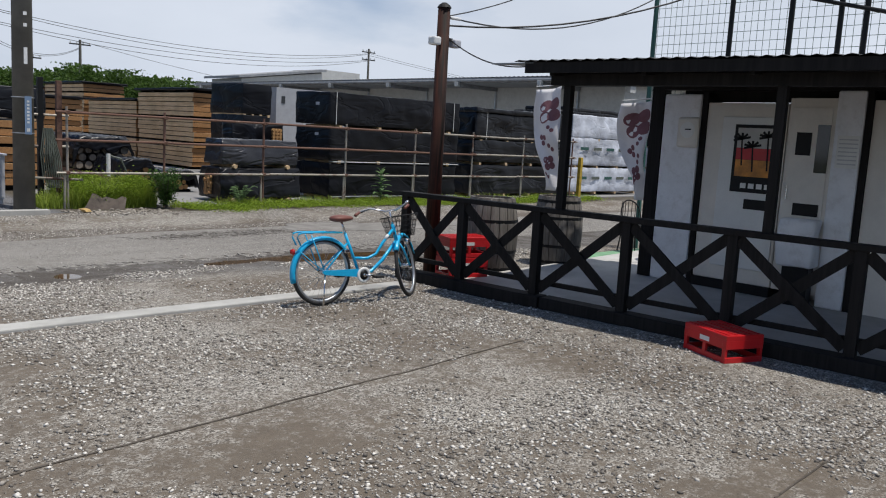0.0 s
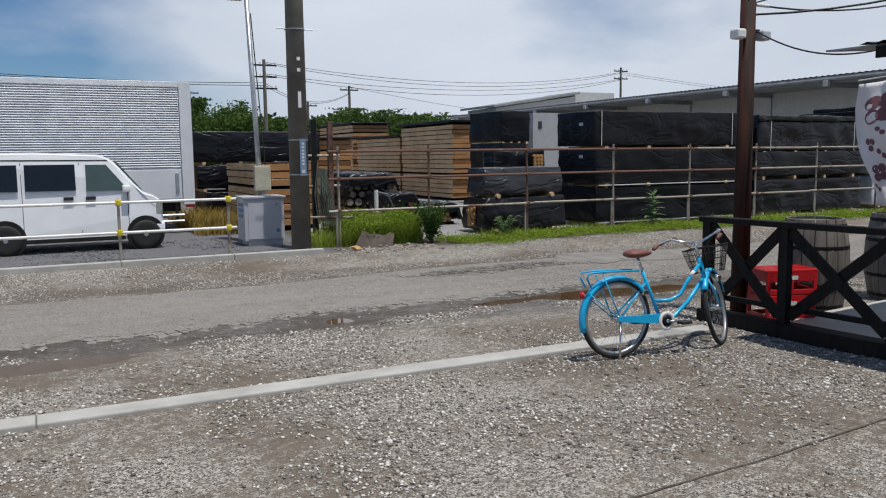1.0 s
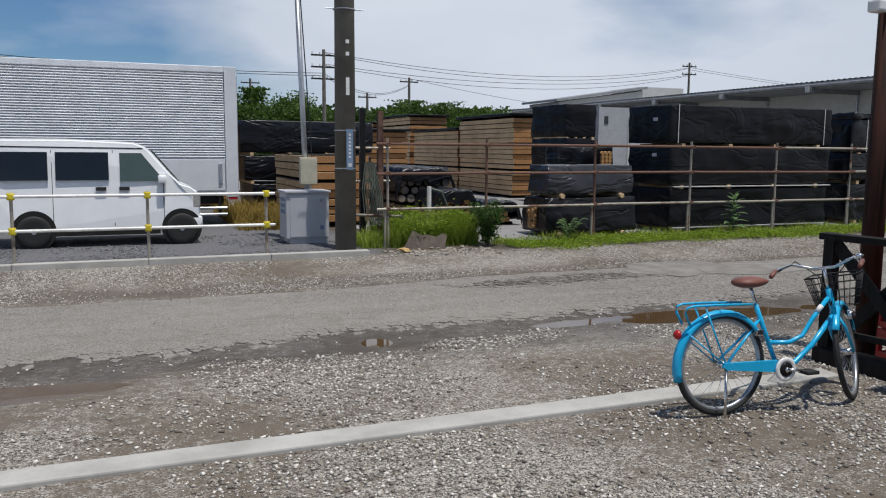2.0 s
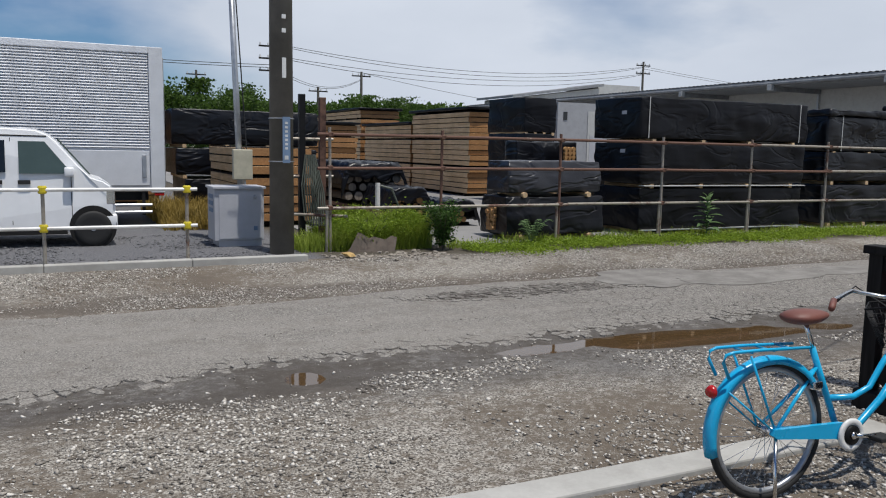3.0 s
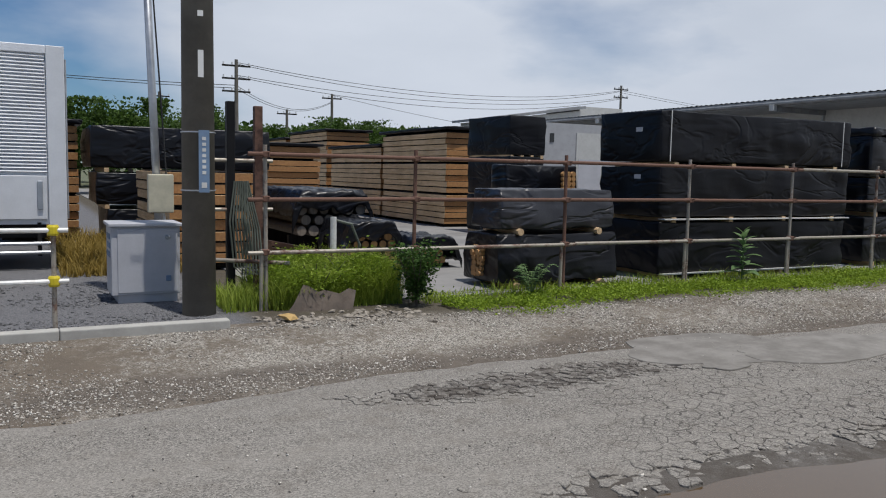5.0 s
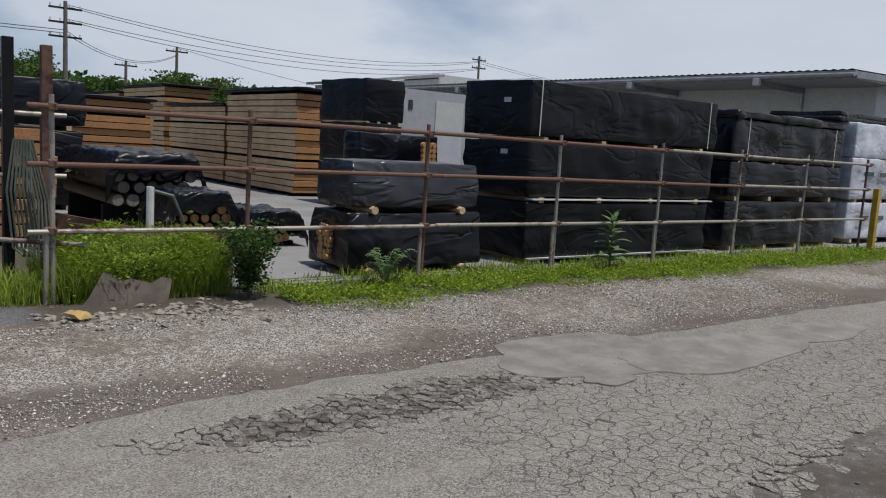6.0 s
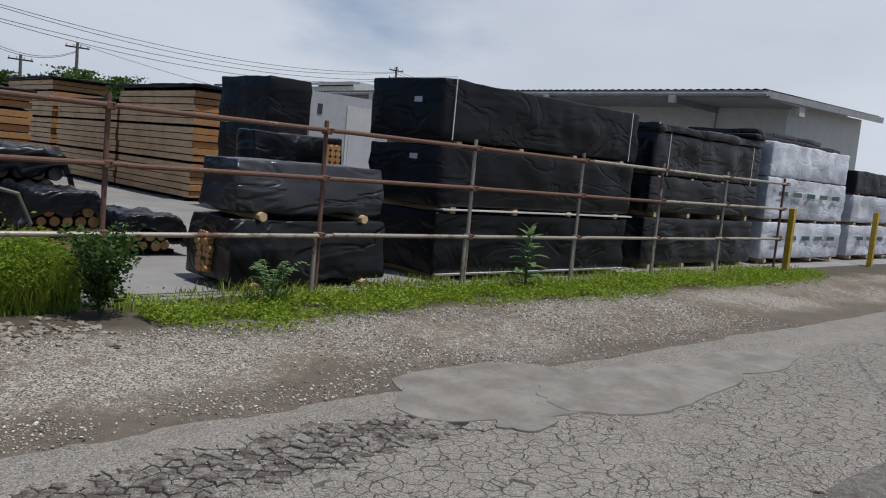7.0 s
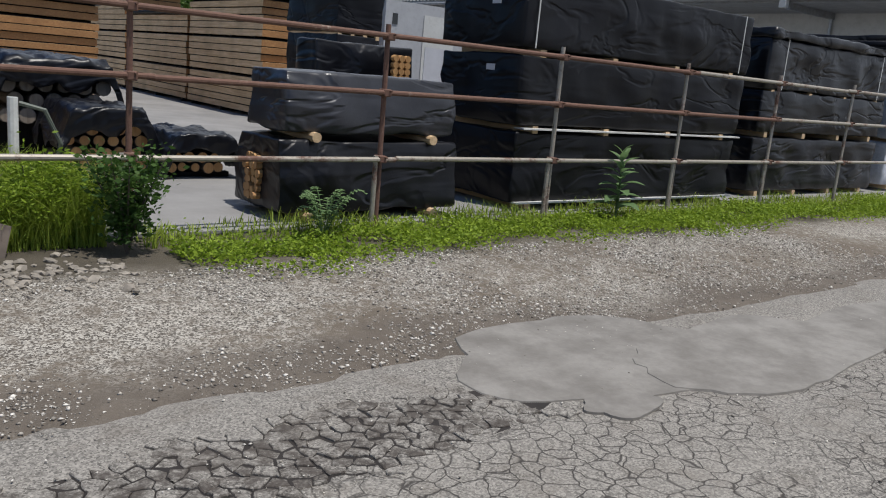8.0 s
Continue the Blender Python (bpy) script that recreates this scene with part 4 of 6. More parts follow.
    part("stand", box(0.0, 0.16, 0.06, 0.36, 0.0, 0.46, 0.01), M["black_metal"], bag)
    v = thing("display_cabinet", (9.1, 0, 0.06), "white vending cabinet with an orange sunset picture", "vending machine")
    part("body", box(0.04, 0.44, 3.56, 4.57, 0.12, 2.3, 0.01), M["cream"], v)
    part("front", box(0.005, 0.04, 3.59, 4.34, 0.3, 2.13, 0.008), M["white_plastic"], v)
    f = part("picture_frame", box(-0.012, 0.005, 3.6, 4.16, 1.23, 2.04), M["black_metal"], v, "black picture frame")
    part("picture", box(-0.017, -0.012, 3.63, 4.12, 1.42, 1.62), M["orange_pic"], f, "orange sunset print")
    part("picture", box(-0.017, -0.012, 3.63, 4.12, 1.622, 1.76), M["red_plastic"], f, "red evening sky print")
    part("picture", box(-0.017, -0.012, 3.63, 4.12, 1.762, 2.0), M["hall_wall"], f, "pale sky print")
    for y, z, h in ((3.72, 1.5, 0.4), (3.9, 1.48, 0.3), (4.04, 1.55, 0.32)):
        part("palm_shape", beam((-0.019, y, z), (-0.019, y + 0.02, z + h), 0.018, 0.003), M["black_metal"], f)
        for a in range(6):
            t = a * math.pi / 5 - 0.3
            part("palm_shape", beam((-0.021, y + 0.02, z + h), (-0.021, y + 0.02 + 0.11 * math.cos(t), z + h + 0.07 * math.sin(t)), 0.028, 0.003), M["black_metal"], f)
    for k in range(4):
        part("print_bar", box(-0.015, -0.012, 3.66 + k * 0.1, 3.73 + k * 0.1, 1.28, 1.34), M["white_plastic"], f)
    part("slot", box(-0.003, 0.005, 3.65, 3.97, 1.03, 1.15), M["black_metal"], v, "black delivery slot")
    part("plinth", box(0.02, 0.5, 3.56, 4.57, 0, 0.12), M["black_metal"], v)
    c = thing("wall_dial", (9.1, 4.78, 1.98), "cream plastic wall dial on the pillar", "dial")
    part("case", box(-0.05, 0.0, -0.15, 0.15, -0.19, 0.19, 0.03), M["cream"], c)
    part("face", rod((-0.056, 0, 0.03), (-0.05, 0, 0.03), 0.1, sides=20), M["white_plastic"], c)
    part("needle", box(-0.06, -0.056, -0.05, 0.03, 0.03, 0.045), M["black_metal"], c)
    n = thing("paper_notice", (9.1, 2.84, 1.83), "white paper notice with faint lines", "notice")
    part("sheet", box(-0.006, 0, -0.12, 0.12, -0.18, 0.18), M["white_plastic"], n)
    for k in range(7):
        part("print_bar", box(-0.008, -0.006, -0.1, 0.1, -0.14 + k * 0.045, -0.127 + k * 0.045), M["grey_box"], n)


shop()


def wooden_pole():
    root = thing("wooden_pole", (6.62, 6.8, 0), "old dark wooden pole with a lamp and wires", "pole")
    part("shaft", rod((0, 0, -0.1), (0, 0, 3.3), 0.095, 0.075, 14), M["dark_pole"], root, smooth=True)
    part("cap", lathe([(0.09, 3.3), (0.07, 3.33), (0.03, 3.36)], 14), M["dark_metal"], root)
    for s_ in (-1, 1):
        lamp = part("lamp_head", box(s_ * 0.17 - 0.06, s_ * 0.17 + 0.06, -0.1, 0.02, 2.84, 2.94, 0.02), M["white_plastic" if s_ < 0 else "grey_box"], root, "small grey floodlight")
        part("bracket", box(s_ * 0.1 - 0.03, s_ * 0.1 + 0.03, -0.04, 0.0, 2.92, 2.95), M["black_metal"], lamp)
    part("insulator", rod((0.1, 0, 3.2), (0.28, 0, 3.2), 0.02), M["white_plastic"], root)


wooden_pole()


def barrel(x, y, lean_, label):
    root = thing("wooden_barrel", (x, y, 0.0), label, "barrel", "barrels on the terrace")
    h, r = 1.0, 0.36
    n = 18
    for k in range(n):
        bm = bmesh.new()
        a0, a1 = (k + 0.04) * math.tau / n, (k + 0.96) * math.tau / n
        rings = []
        for i in range(7):
            z = h * i / 6
            rr = r * (0.82 + 0.18 * math.sin(math.pi * i / 6))
            rings.append([bm.verts.new((q * math.cos(t), q * math.sin(t), z)) for q, t in ((rr, a0), (rr * 1.008, (a0 + a1) / 2), (rr, a1), (rr - 0.025, a1), (rr - 0.025, a0))])
        for p, q in zip(rings, rings[1:]):
            for j in range(5):
                bm.faces.new((p[j], p[(j + 1) % 5], q[(j + 1) % 5], q[j]))
        bm.faces.new(rings[0][::-1])
        bm.faces.new(rings[-1])
        part("stave", bm, M["barrel_wood"], root)
    part("head", rod((0, 0, h - 0.05), (0, 0, h - 0.03), r * 0.8, sides=24), M["barrel_wood"], root)
    for f in (0.07, 0.3, 0.7, 0.93):
        rr = r * (0.82 + 0.18 * math.sin(math.pi * f)) + 0.006
        part("hoop", lathe([(rr - 0.01, h * f - 0.022), (rr, h * f - 0.02), (rr, h * f + 0.02), (rr - 0.01, h * f + 0.022)], 24), M["black_metal"], root, "dark iron hoop")


barrel(7.62, 6.72, 0, "weathered grey wooden barrel behind red crates")
barrel(9.0, 6.68, 0, "weathered grey wooden barrel beside a roof post")


def crate(x, y, z, rz, w, d, h, label):
    """A plastic bottle crate: open windows in the sides."""
    root = thing("bottle_crate", (x, y, z), label, "crate", "red bottle crates", rz=rz)
    part("top", box(-w / 2, w / 2, -d / 2, d / 2, h - 0.05, h, 0.008), M["red_plastic"], root)
    for k in range(5):
        part("top_rib", box(-w / 2 + 0.02, w / 2 - 0.02, -d / 2 + 0.03 + k * (d - 0.08) / 4, -d / 2 + 0.05 + k * (d - 0.08) / 4, h, h + 0.006), M["red_plastic"], root)
    for sy in (-1, 1):
        y0 = sy * (d / 2 - 0.012)
        part("side_rail", box(-w / 2, w / 2, y0 - 0.012, y0 + 0.012, 0, 0.05, 0.005), M["red_plastic"], root)
        part("side_panel", box(-w / 2, w / 2, y0 - 0.012, y0 + 0.012, h - 0.12, h - 0.045, 0.004), M["red_plastic"], root)
        part("print_bar", box(-0.06, 0.06, y0 + sy * 0.012, y0 + sy * 0.015, h - 0.1, h - 0.06), M["white_plastic"], root, "faded white print")
        for sx in (-1, 0, 1):
            part("upright", box(sx * (w / 2 - 0.025) - 0.02, sx * (w / 2 - 0.025) + 0.02, y0 - 0.014, y0 + 0.014, 0.0, h - 0.05, 0.004), M["red_plastic"], root)
    for sx in (-1, 1):
        x0 = sx * (w / 2 - 0.012)
        part("end_rail", box(x0 - 0.012, x0 + 0.012, -d / 2 + 0.02, d / 2 - 0.02, 0, 0.05, 0.005), M["red_plastic"], root)
        part("end_panel", box(x0 - 0.012, x0 + 0.012, -d / 2 + 0.02, d / 2 - 0.02, h - 0.12, h - 0.045, 0.004), M["red_plastic"], root)


crate(6.27, 2.67, 0.0, 68, 0.54, 0.4, 0.24, "upturned red plastic bottle crate on gravel")
crate(6.77, 6.4, 0.06, -14, 0.56, 0.34, 0.24, "red plastic bottle crate stacked beside the pole")
crate(6.78, 6.4, 0.306, -16, 0.56, 0.34, 0.25, "red plastic bottle crate stacked beside the pole")


def banner(x, y, z0, z1, wide, seed, label):
    """A cloth hung from a short arm: its far edge hangs straight, the near edge is blown in towards the foot."""
    root = thing("flag_banner", (x, y, 0.0), label, "banner", "flag banners")
    part("staff", rod((0, -0.02, 0.0), (0, -0.02, z1 + 0.06), 0.012), M["white_plastic"], root)
    part("arm", rod((0, -0.02, z1 + 0.03), (0, wide * 0.9, z1 + 0.0), 0.008), M["white_plastic"], root)

    def at(u, f, out=0.0):
        w = wide * (0.24 + 0.76 * ease(f, 0.0, 0.72) - 0.16 * ease(f, 0.75, 1.0))
        ripple = 0.05 * math.sin(5 * f + 4 * u + seed) + 0.03 * math.sin(11 * f - 6 * u)
        return Vector((ripple - out, u * w + 0.07 * (1 - f) * wide, z0 + (z1 - z0) * f - 0.05 * u * f))

    bm = bmesh.new()
    g = [[bm.verts.new(at(k / 10, i / 26)) for k in range(11)] for i in range(27)]
    for a, b in zip(g, g[1:]):
        for k in range(10):
            bm.faces.new((a[k], a[k + 1], b[k + 1], b[k]))
    cloth = part("cloth", bm, M["banner"], root, "white cloth with maroon flower print", True)
    cloth.modifiers.new("thick", "SOLIDIFY").thickness = 0.003
    for u, f, r, petals in ((0.38, 0.78, 0.16, 4), (0.6, 0.5, 0.07, 3), (0.3, 0.42, 0.06, 2), (0.45, 0.27, 0.09, 4), (0.6, 0.15, 0.05, 2), (0.25, 0.6, 0.05, 2)):
        for q in range(petals):
            t0 = q * math.tau / petals + seed
            b2 = bmesh.new()
            ring = []
            for k in range(14):
                t = k * math.tau / 14
                du = (r * 0.8 * math.cos(t0) + r * 0.75 * math.cos(t)) / wide
                df = (r * 0.8 * math.sin(t0) + r * 0.6 * math.sin(t)) / (z1 - z0)
                ring.append(b2.verts.new(at(min(0.99, max(0.01, u + du)), min(0.985, max(0.015, f + df)), 0.006 + 0.001 * q)))
            mid = b2.verts.new(sum((v.co for v in ring), Vector()) / 14)
            for k in range(14):
                b2.faces.new((ring[k], ring[(k + 1) % 14], mid))
            part("flower_print", b2, M["maroon"], cloth)


banner(9.5, 7.14, 1.03, 2.6, 0.6, 0.6, "white cloth banner with maroon flower print")
banner(9.5, 5.6, 1.03, 2.4, 0.54, 2.1, "white cloth banner with maroon flower print")


def chair(x, y, rz):
    root = thing("wire_chair", (x, y, 0.02), "black metal garden chair with wire back", "chair", rz=rz)
    part("seat", lathe([(0.2, 0.44), (0.21, 0.45), (0.2, 0.46)], 20), M["black_metal"], root)
    for k in range(4):
        a = (k + 0.5) * math.tau / 4
        part("leg", rod((0.16 * math.cos(a), 0.16 * math.sin(a), 0.44), (0.23 * math.cos(a), 0.23 * math.sin(a), 0), 0.012), M["black_metal"], root)
    part("back_hoop", tube([(0.2 * math.cos(t), 0.2 * math.sin(t), 0.45 + 0.4 * max(0.0, math.sin((t + 1.2) / 2.4 * math.pi)) ** 0.4) for t in np.linspace(-1.2, 1.2, 17)], 0.012), M["black_metal"], root)
    for t in np.linspace(-0.9, 0.9, 7):
        part("back_wire", rod((0.2 * math.cos(t), 0.2 * math.sin(t), 0.45), (0.2 * math.cos(t), 0.2 * math.sin(t), 0.83), 0.006), M["black_metal"], root)


chair(11.3, 6.9, 60)
table = thing("garden_table", (10.6, 5.7, 0.06), "round grey-topped garden table on a black foot", "table")
part("tabletop", lathe([(0.34, 0.7), (0.35, 0.71), (0.35, 0.73), (0.34, 0.74)], 28), M["white_wall"], table)
part("column", rod((0, 0, 0.02), (0, 0, 0.7), 0.03), M["black_metal"], table)
part("foot", lathe([(0.25, 0), (0.25, 0.02), (0.05, 0.04)], 20), M["black_metal"], table)


def net_fence():
    root = thing("net_fence", (12.0, 0, 0), "tall green ball-net fence with steel posts behind the shop", "net fence")
    for y in (7.25, 5.87, 4.92, 4.2, 3.85, 2.5, 1.2):
        part("post", rod((0, y, 0), (0, y, 4.75), 0.04), M["net"] if y > 7 else M["black_metal"], root)
    for k in range(56):
        y = 7.2 - k * 0.11
        part("net_cord", rod((0.02, y, 2.5), (0.02 + 0.02 * math.sin(k), y, 4.7), 0.004, sides=4), M["net"], root)
    for k in range(14):
        z = 2.6 + k * 0.15
        part("net_cord", rod((0.025, 7.25, z), (0.025, 1.2, z), 0.004, sides=4), M["net"], root)
    part("stay", rod((-0.05, 7.2, 4.7), (-0.05, 2.0, 3.4), 0.03), M["black_metal"], root)


net_fence()


def bicycle():
    root = thing("bicycle", (4.4, 6.02, 0.0), "sky-blue step-through city bicycle with brown saddle", "bicycle", rz=-4.0)
    R, FX = 0.34, 1.18
    tilt = Matrix.Rotation(radians(-3), 4, "X")

    def add(name, bm, mat_, label="", parent=None, smooth=True, m=None):
        bmesh.ops.transform(bm, matrix=tilt @ m if m else tilt, verts=bm.verts)
        return part(name, bm, M[mat_], parent or root, label, smooth)

    def wheel(m):
        c = [(R - 0.018) * Vector((math.cos(t * math.tau / 40), 0, math.sin(t * math.tau / 40))) for t in range(40)]
        w = add("wheel", tube(c, 0.019, 8, closed=True), "rubber", "black tyre", m=m)
        c = [(R - 0.042) * Vector((math.cos(t * math.tau / 40), 0, math.sin(t * math.tau / 40))) for t in range(40)]
        add("rim", tube(c, 0.015, 8, closed=True), "steel", "", w, m=m)
        add("hub", rod((0, -0.045, 0), (0, 0.045, 0), 0.025), "chrome", "", w, m=m)
        for k in range(28):
            a = k * math.tau / 28
            sy = 0.03 if k % 2 else -0.03
            add("spoke", rod((0.02 * math.cos(a + 1.2), sy, 0.02 * math.sin(a + 1.2)), ((R - 0.045) * math.cos(a), 0, (R - 0.045) * math.sin(a)), 0.0013, sides=4), "chrome", "", w, m=m)

    wheel(Matrix.Translation((0, 0, R)))
    bb = Vector((0.45, 0, 0.29))
    seat_top = Vector((0.27, 0, 0.72))
    h0, h1 = Vector((0.93, 0, 0.6)), Vector((0.87, 0, 0.8))
    blue = "blue_paint"
    add("seat_tube", rod(bb, seat_top, 0.016), blue)
    add("down_tube", tube([h0 + Vector((-0.01, 0, 0.02)), (0.74, 0, 0.42), (0.6, 0, 0.31), bb], 0.019), blue)
    add("top_tube", tube([h1 + Vector((0, 0, -0.06)), (0.74, 0, 0.6), (0.66, 0, 0.49), (0.55, 0, 0.45), (0.38, 0, 0.46)], 0.016), blue)
    add("head_tube", rod(h0, h1, 0.02), blue)
    for sy in (-0.05, 0.05):
        add("chain_stay", rod(bb, (0, sy, R), 0.01), blue)
        add("seat_stay", rod((0.31, 0, 0.63), (0, sy, R), 0.009), blue)
    add("seat_post", rod(seat_top, (0.225, 0, 0.84), 0.012), "chrome")
    bm = bmesh.new()
    bmesh.ops.create_uvsphere(bm, u_segments=20, v_segments=12, radius=1.0)
    for v in bm.verts:
        f = (v.co.x + 1) / 2
        v.co = Vector((0.23 + v.co.x * 0.14, v.co.y * (0.11 - 0.075 * max(0.0, f) ** 1.3), 0.875 + v.co.z * (0.045 - 0.015 * f)))
    add("saddle", bm, "brown_leather", "brown padded saddle")

    def fender(a0, a1, m, label):
        n = 18
        bm = bmesh.new()
        rr = R + 0.022
        rows = []
        for i in range(n + 1):
            t = a0 + (a1 - a0) * i / n
            rows.append([bm.verts.new(((rr - d) * math.cos(t), y, (rr - d) * math.sin(t))) for y, d in ((-0.034, 0.038), (-0.03, 0.01), (-0.012, 0.0), (0.012, 0.0), (0.03, 0.01), (0.034, 0.038))])
        for a, b in zip(rows, rows[1:]):
            for k in range(5):
                bm.faces.new((a[k], a[k + 1], b[k + 1], b[k]))
        ob = add("mudguard", bm, blue, label, m=m)
        ob.modifiers.new("thick", "SOLIDIFY").thickness = 0.003

    fender(radians(35), radians(195), Matrix.Translation((0, 0, R)), "blue rear mudguard")
    rack = add("rear_rack", tube([(0.2, -0.055, 0.735), (-0.1, -0.06, 0.745), (-0.26, -0.06, 0.745), (-0.3, -0.055, 0.735), (-0.31, -0.05, 0.7), (-0.27, -0.045, 0.62)], 0.008), blue)
    add("rack_rail", tube([(0.2, 0.055, 0.735), (-0.1, 0.06, 0.745), (-0.26, 0.06, 0.745), (-0.3, 0.055, 0.735), (-0.31, 0.05, 0.7), (-0.27, 0.045, 0.62)], 0.008), blue, "", rack)
    for sy in (-0.06, 0.06):
        add("rack_stay", rod((-0.28, sy, 0.56), (0, sy, R), 0.005), blue, "", rack)
        add("rack_stay", rod((-0.16, sy, 0.72), (0.0, sy, R), 0.006), blue, "", rack)
    for x in (-0.15, -0.02, 0.1):
        add("rack_bar", rod((x, -0.06, 0.735), (x, 0.06, 0.735), 0.005), blue, "", rack)
    add("tail_reflector", lathe([(0.03, 0), (0.032, 0.01), (0.02, 0.03)], 14, m=Matrix.Translation((-0.33, -0.01, 0.56)) @ Matrix.Rotation(-math.pi / 2, 4, "Y")), "red_lens", "red tail reflector")
    add("chain_case", prism([(-0.03, 0.335), (-0.02, 0.362), (0.4, 0.352), (0.5, 0.33), (0.52, 0.28), (0.46, 0.235), (0.37, 0.275), (0.0, 0.315)], -0.075, -0.05), blue, "blue chain case", smooth=False)
    m_ring = Matrix.Translation((0.45, -0.078, 0.29)) @ Matrix.Rotation(math.pi / 2, 4, "X")
    guard = add("chain_ring", lathe([(0.05, 0), (0.08, 0.002), (0.082, 0.01), (0.074, 0.016), (0.054, 0.016), (0.05, 0.01)], 28, m=m_ring), "white_plastic", "white ring on the chain case")
    add("ring_centre", lathe([(0.049, 0.012), (0.049, 0.018), (0.02, 0.02)], 20, m=m_ring), "black_metal", "dark centre of the ring", guard)
    add("axle_cap", lathe([(0.018, 0.02), (0.018, 0.03), (0.01, 0.034)], 12, m=m_ring), "chrome", "", guard)
    for s_, sy in ((1, -0.1), (-1, 0.1)):
        add("crank", rod((0.45, sy, 0.29), (0.45 + s_ * 0.16, sy, 0.27), 0.01), "chrome")
        add("pedal", box(0.4 + s_ * 0.16, 0.5 + s_ * 0.16, sy * 1.2 - 0.045, sy * 1.2 + 0.045, 0.255, 0.28, 0.006), "rubber", smooth=False)
    add("kick_stand", rod((-0.0, -0.06, 0.32), (-0.06, -0.13, 0.02), 0.009), "chrome")
    # steered front: fork, wheel, bars, basket
    axis = (h1 - h0).normalized()
    st = Matrix.Translation(h0) @ Matrix.Rotation(radians(38), 4, axis) @ Matrix.Translation(-h0)
    wheel(st @ Matrix.Translation((FX - 0.04, 0, R)))
    for sy in (-0.05, 0.05):
        add("fork_blade", tube([(0.94, sy * 0.4, 0.6), (0.97, sy, 0.52), (FX - 0.04, sy, R)], 0.011), blue, m=st)
    fender(radians(20), radians(150), st @ Matrix.Translation((FX - 0.04, 0, R)), "blue front mudguard")
    add("stem", rod(h1, h1 + axis * 0.14, 0.012), "chrome", m=st)
    t0 = h1 + axis * 0.14
    bar = add("handlebar", tube([t0 + Vector(p) for p in ((-0.3, 0.27, 0.0), (-0.2, 0.27, 0.03), (-0.03, 0.2, 0.06), (0.03, 0.06, 0.01), (0.03, -0.06, 0.01), (-0.03, -0.2, 0.06), (-0.2, -0.27, 0.03), (-0.3, -0.27, 0.0))], 0.011), "chrome", m=st)
    for sy in (-0.27, 0.27):
        add("grip", rod(t0 + Vector((-0.33, sy, -0.005)), t0 + Vector((-0.2, sy, 0.028)), 0.016), "brown_leather", "brown handlebar grip", bar, m=st)
        add("brake_cable", tube([t0 + Vector((-0.18, sy * 0.95, 0.02)), t0 + Vector((0.06, sy * 0.7, 0.08)), t0 + Vector((0.1, sy * 0.2, -0.05)), t0 + Vector((0.04, 0, -0.25))], 0.004, 5), "wire", "", bar, m=st)
    add("bell", lathe([(0.02, 0), (0.025, 0.015), (0.01, 0.03)], 12, m=Matrix.Translation(t0 + Vector((-0.15, -0.25, 0.05)))), "chrome", "", bar, m=st)
    bx0, bx1 = 1.0, 1.26
    basket = add("basket", tube([(bx0, -0.17, 0.88), (bx1 + 0.03, -0.17, 0.9), (bx1 + 0.03, 0.17, 0.9), (bx0, 0.17, 0.88)], 0.006, 6, closed=True), "black_metal", "black wire front basket", m=st)
    for k in range(9):
        f = k / 8
        add("basket_wire", rod((bx0 + (bx1 - bx0 + 0.03) * f, -0.17, 0.885), (bx0 + 0.02 + (bx1 - bx0 - 0.06) * f, -0.12, 0.66), 0.0025, sides=5), "black_metal", "", basket, m=st)
        add("basket_wire", rod((bx0 + (bx1 - bx0 + 0.03) * f, 0.17, 0.885), (bx0 + 0.02 + (bx1 - bx0 - 0.06) * f, 0.12, 0.66), 0.0025, sides=5), "black_metal", "", basket, m=st)
        add("basket_wire", rod((bx1 + 0.03, -0.17 + 0.34 * f, 0.9), (bx1 - 0.04, -0.12 + 0.24 * f, 0.66), 0.0025, sides=5), "black_metal", "", basket, m=st)
        add("basket_wire", rod((bx0, -0.17 + 0.34 * f, 0.88), (bx0 + 0.02, -0.12 + 0.24 * f, 0.66), 0.0025, sides=5), "black_metal", "", basket, m=st)
    for k in range(4):
        z = 0.67 + k * 0.055
        e = k * 0.012
        add("basket_wire", tube([(bx0 + 0.015 - e * 0.3, -0.125 - e, z), (bx1 - 0.04 + e, -0.125 - e, z), (bx1 - 0.04 + e, 0.125 + e, z), (bx0 + 0.015 - e * 0.3, 0.125 + e, z)], 0.0025, 5, closed=True), "black_metal", "", basket, m=st)
    add("front_lamp", lathe([(0.015, 0), (0.035, 0.03), (0.035, 0.06)], 14, m=Matrix.Translation((1.05, -0.07, 0.6)) @ Matrix.Rotation(math.pi / 2, 4, "Y")), "chrome", m=st)
    add("ring_lock", box(0.24, 0.3, -0.05, 0.05, 0.52, 0.56, 0.008), "chrome", smooth=False)
    add("sticker", rod((0.815, 0, 0.685), (0.775, 0, 0.645), 0.0175), "white_plastic", "pale sticker")


bicycle()


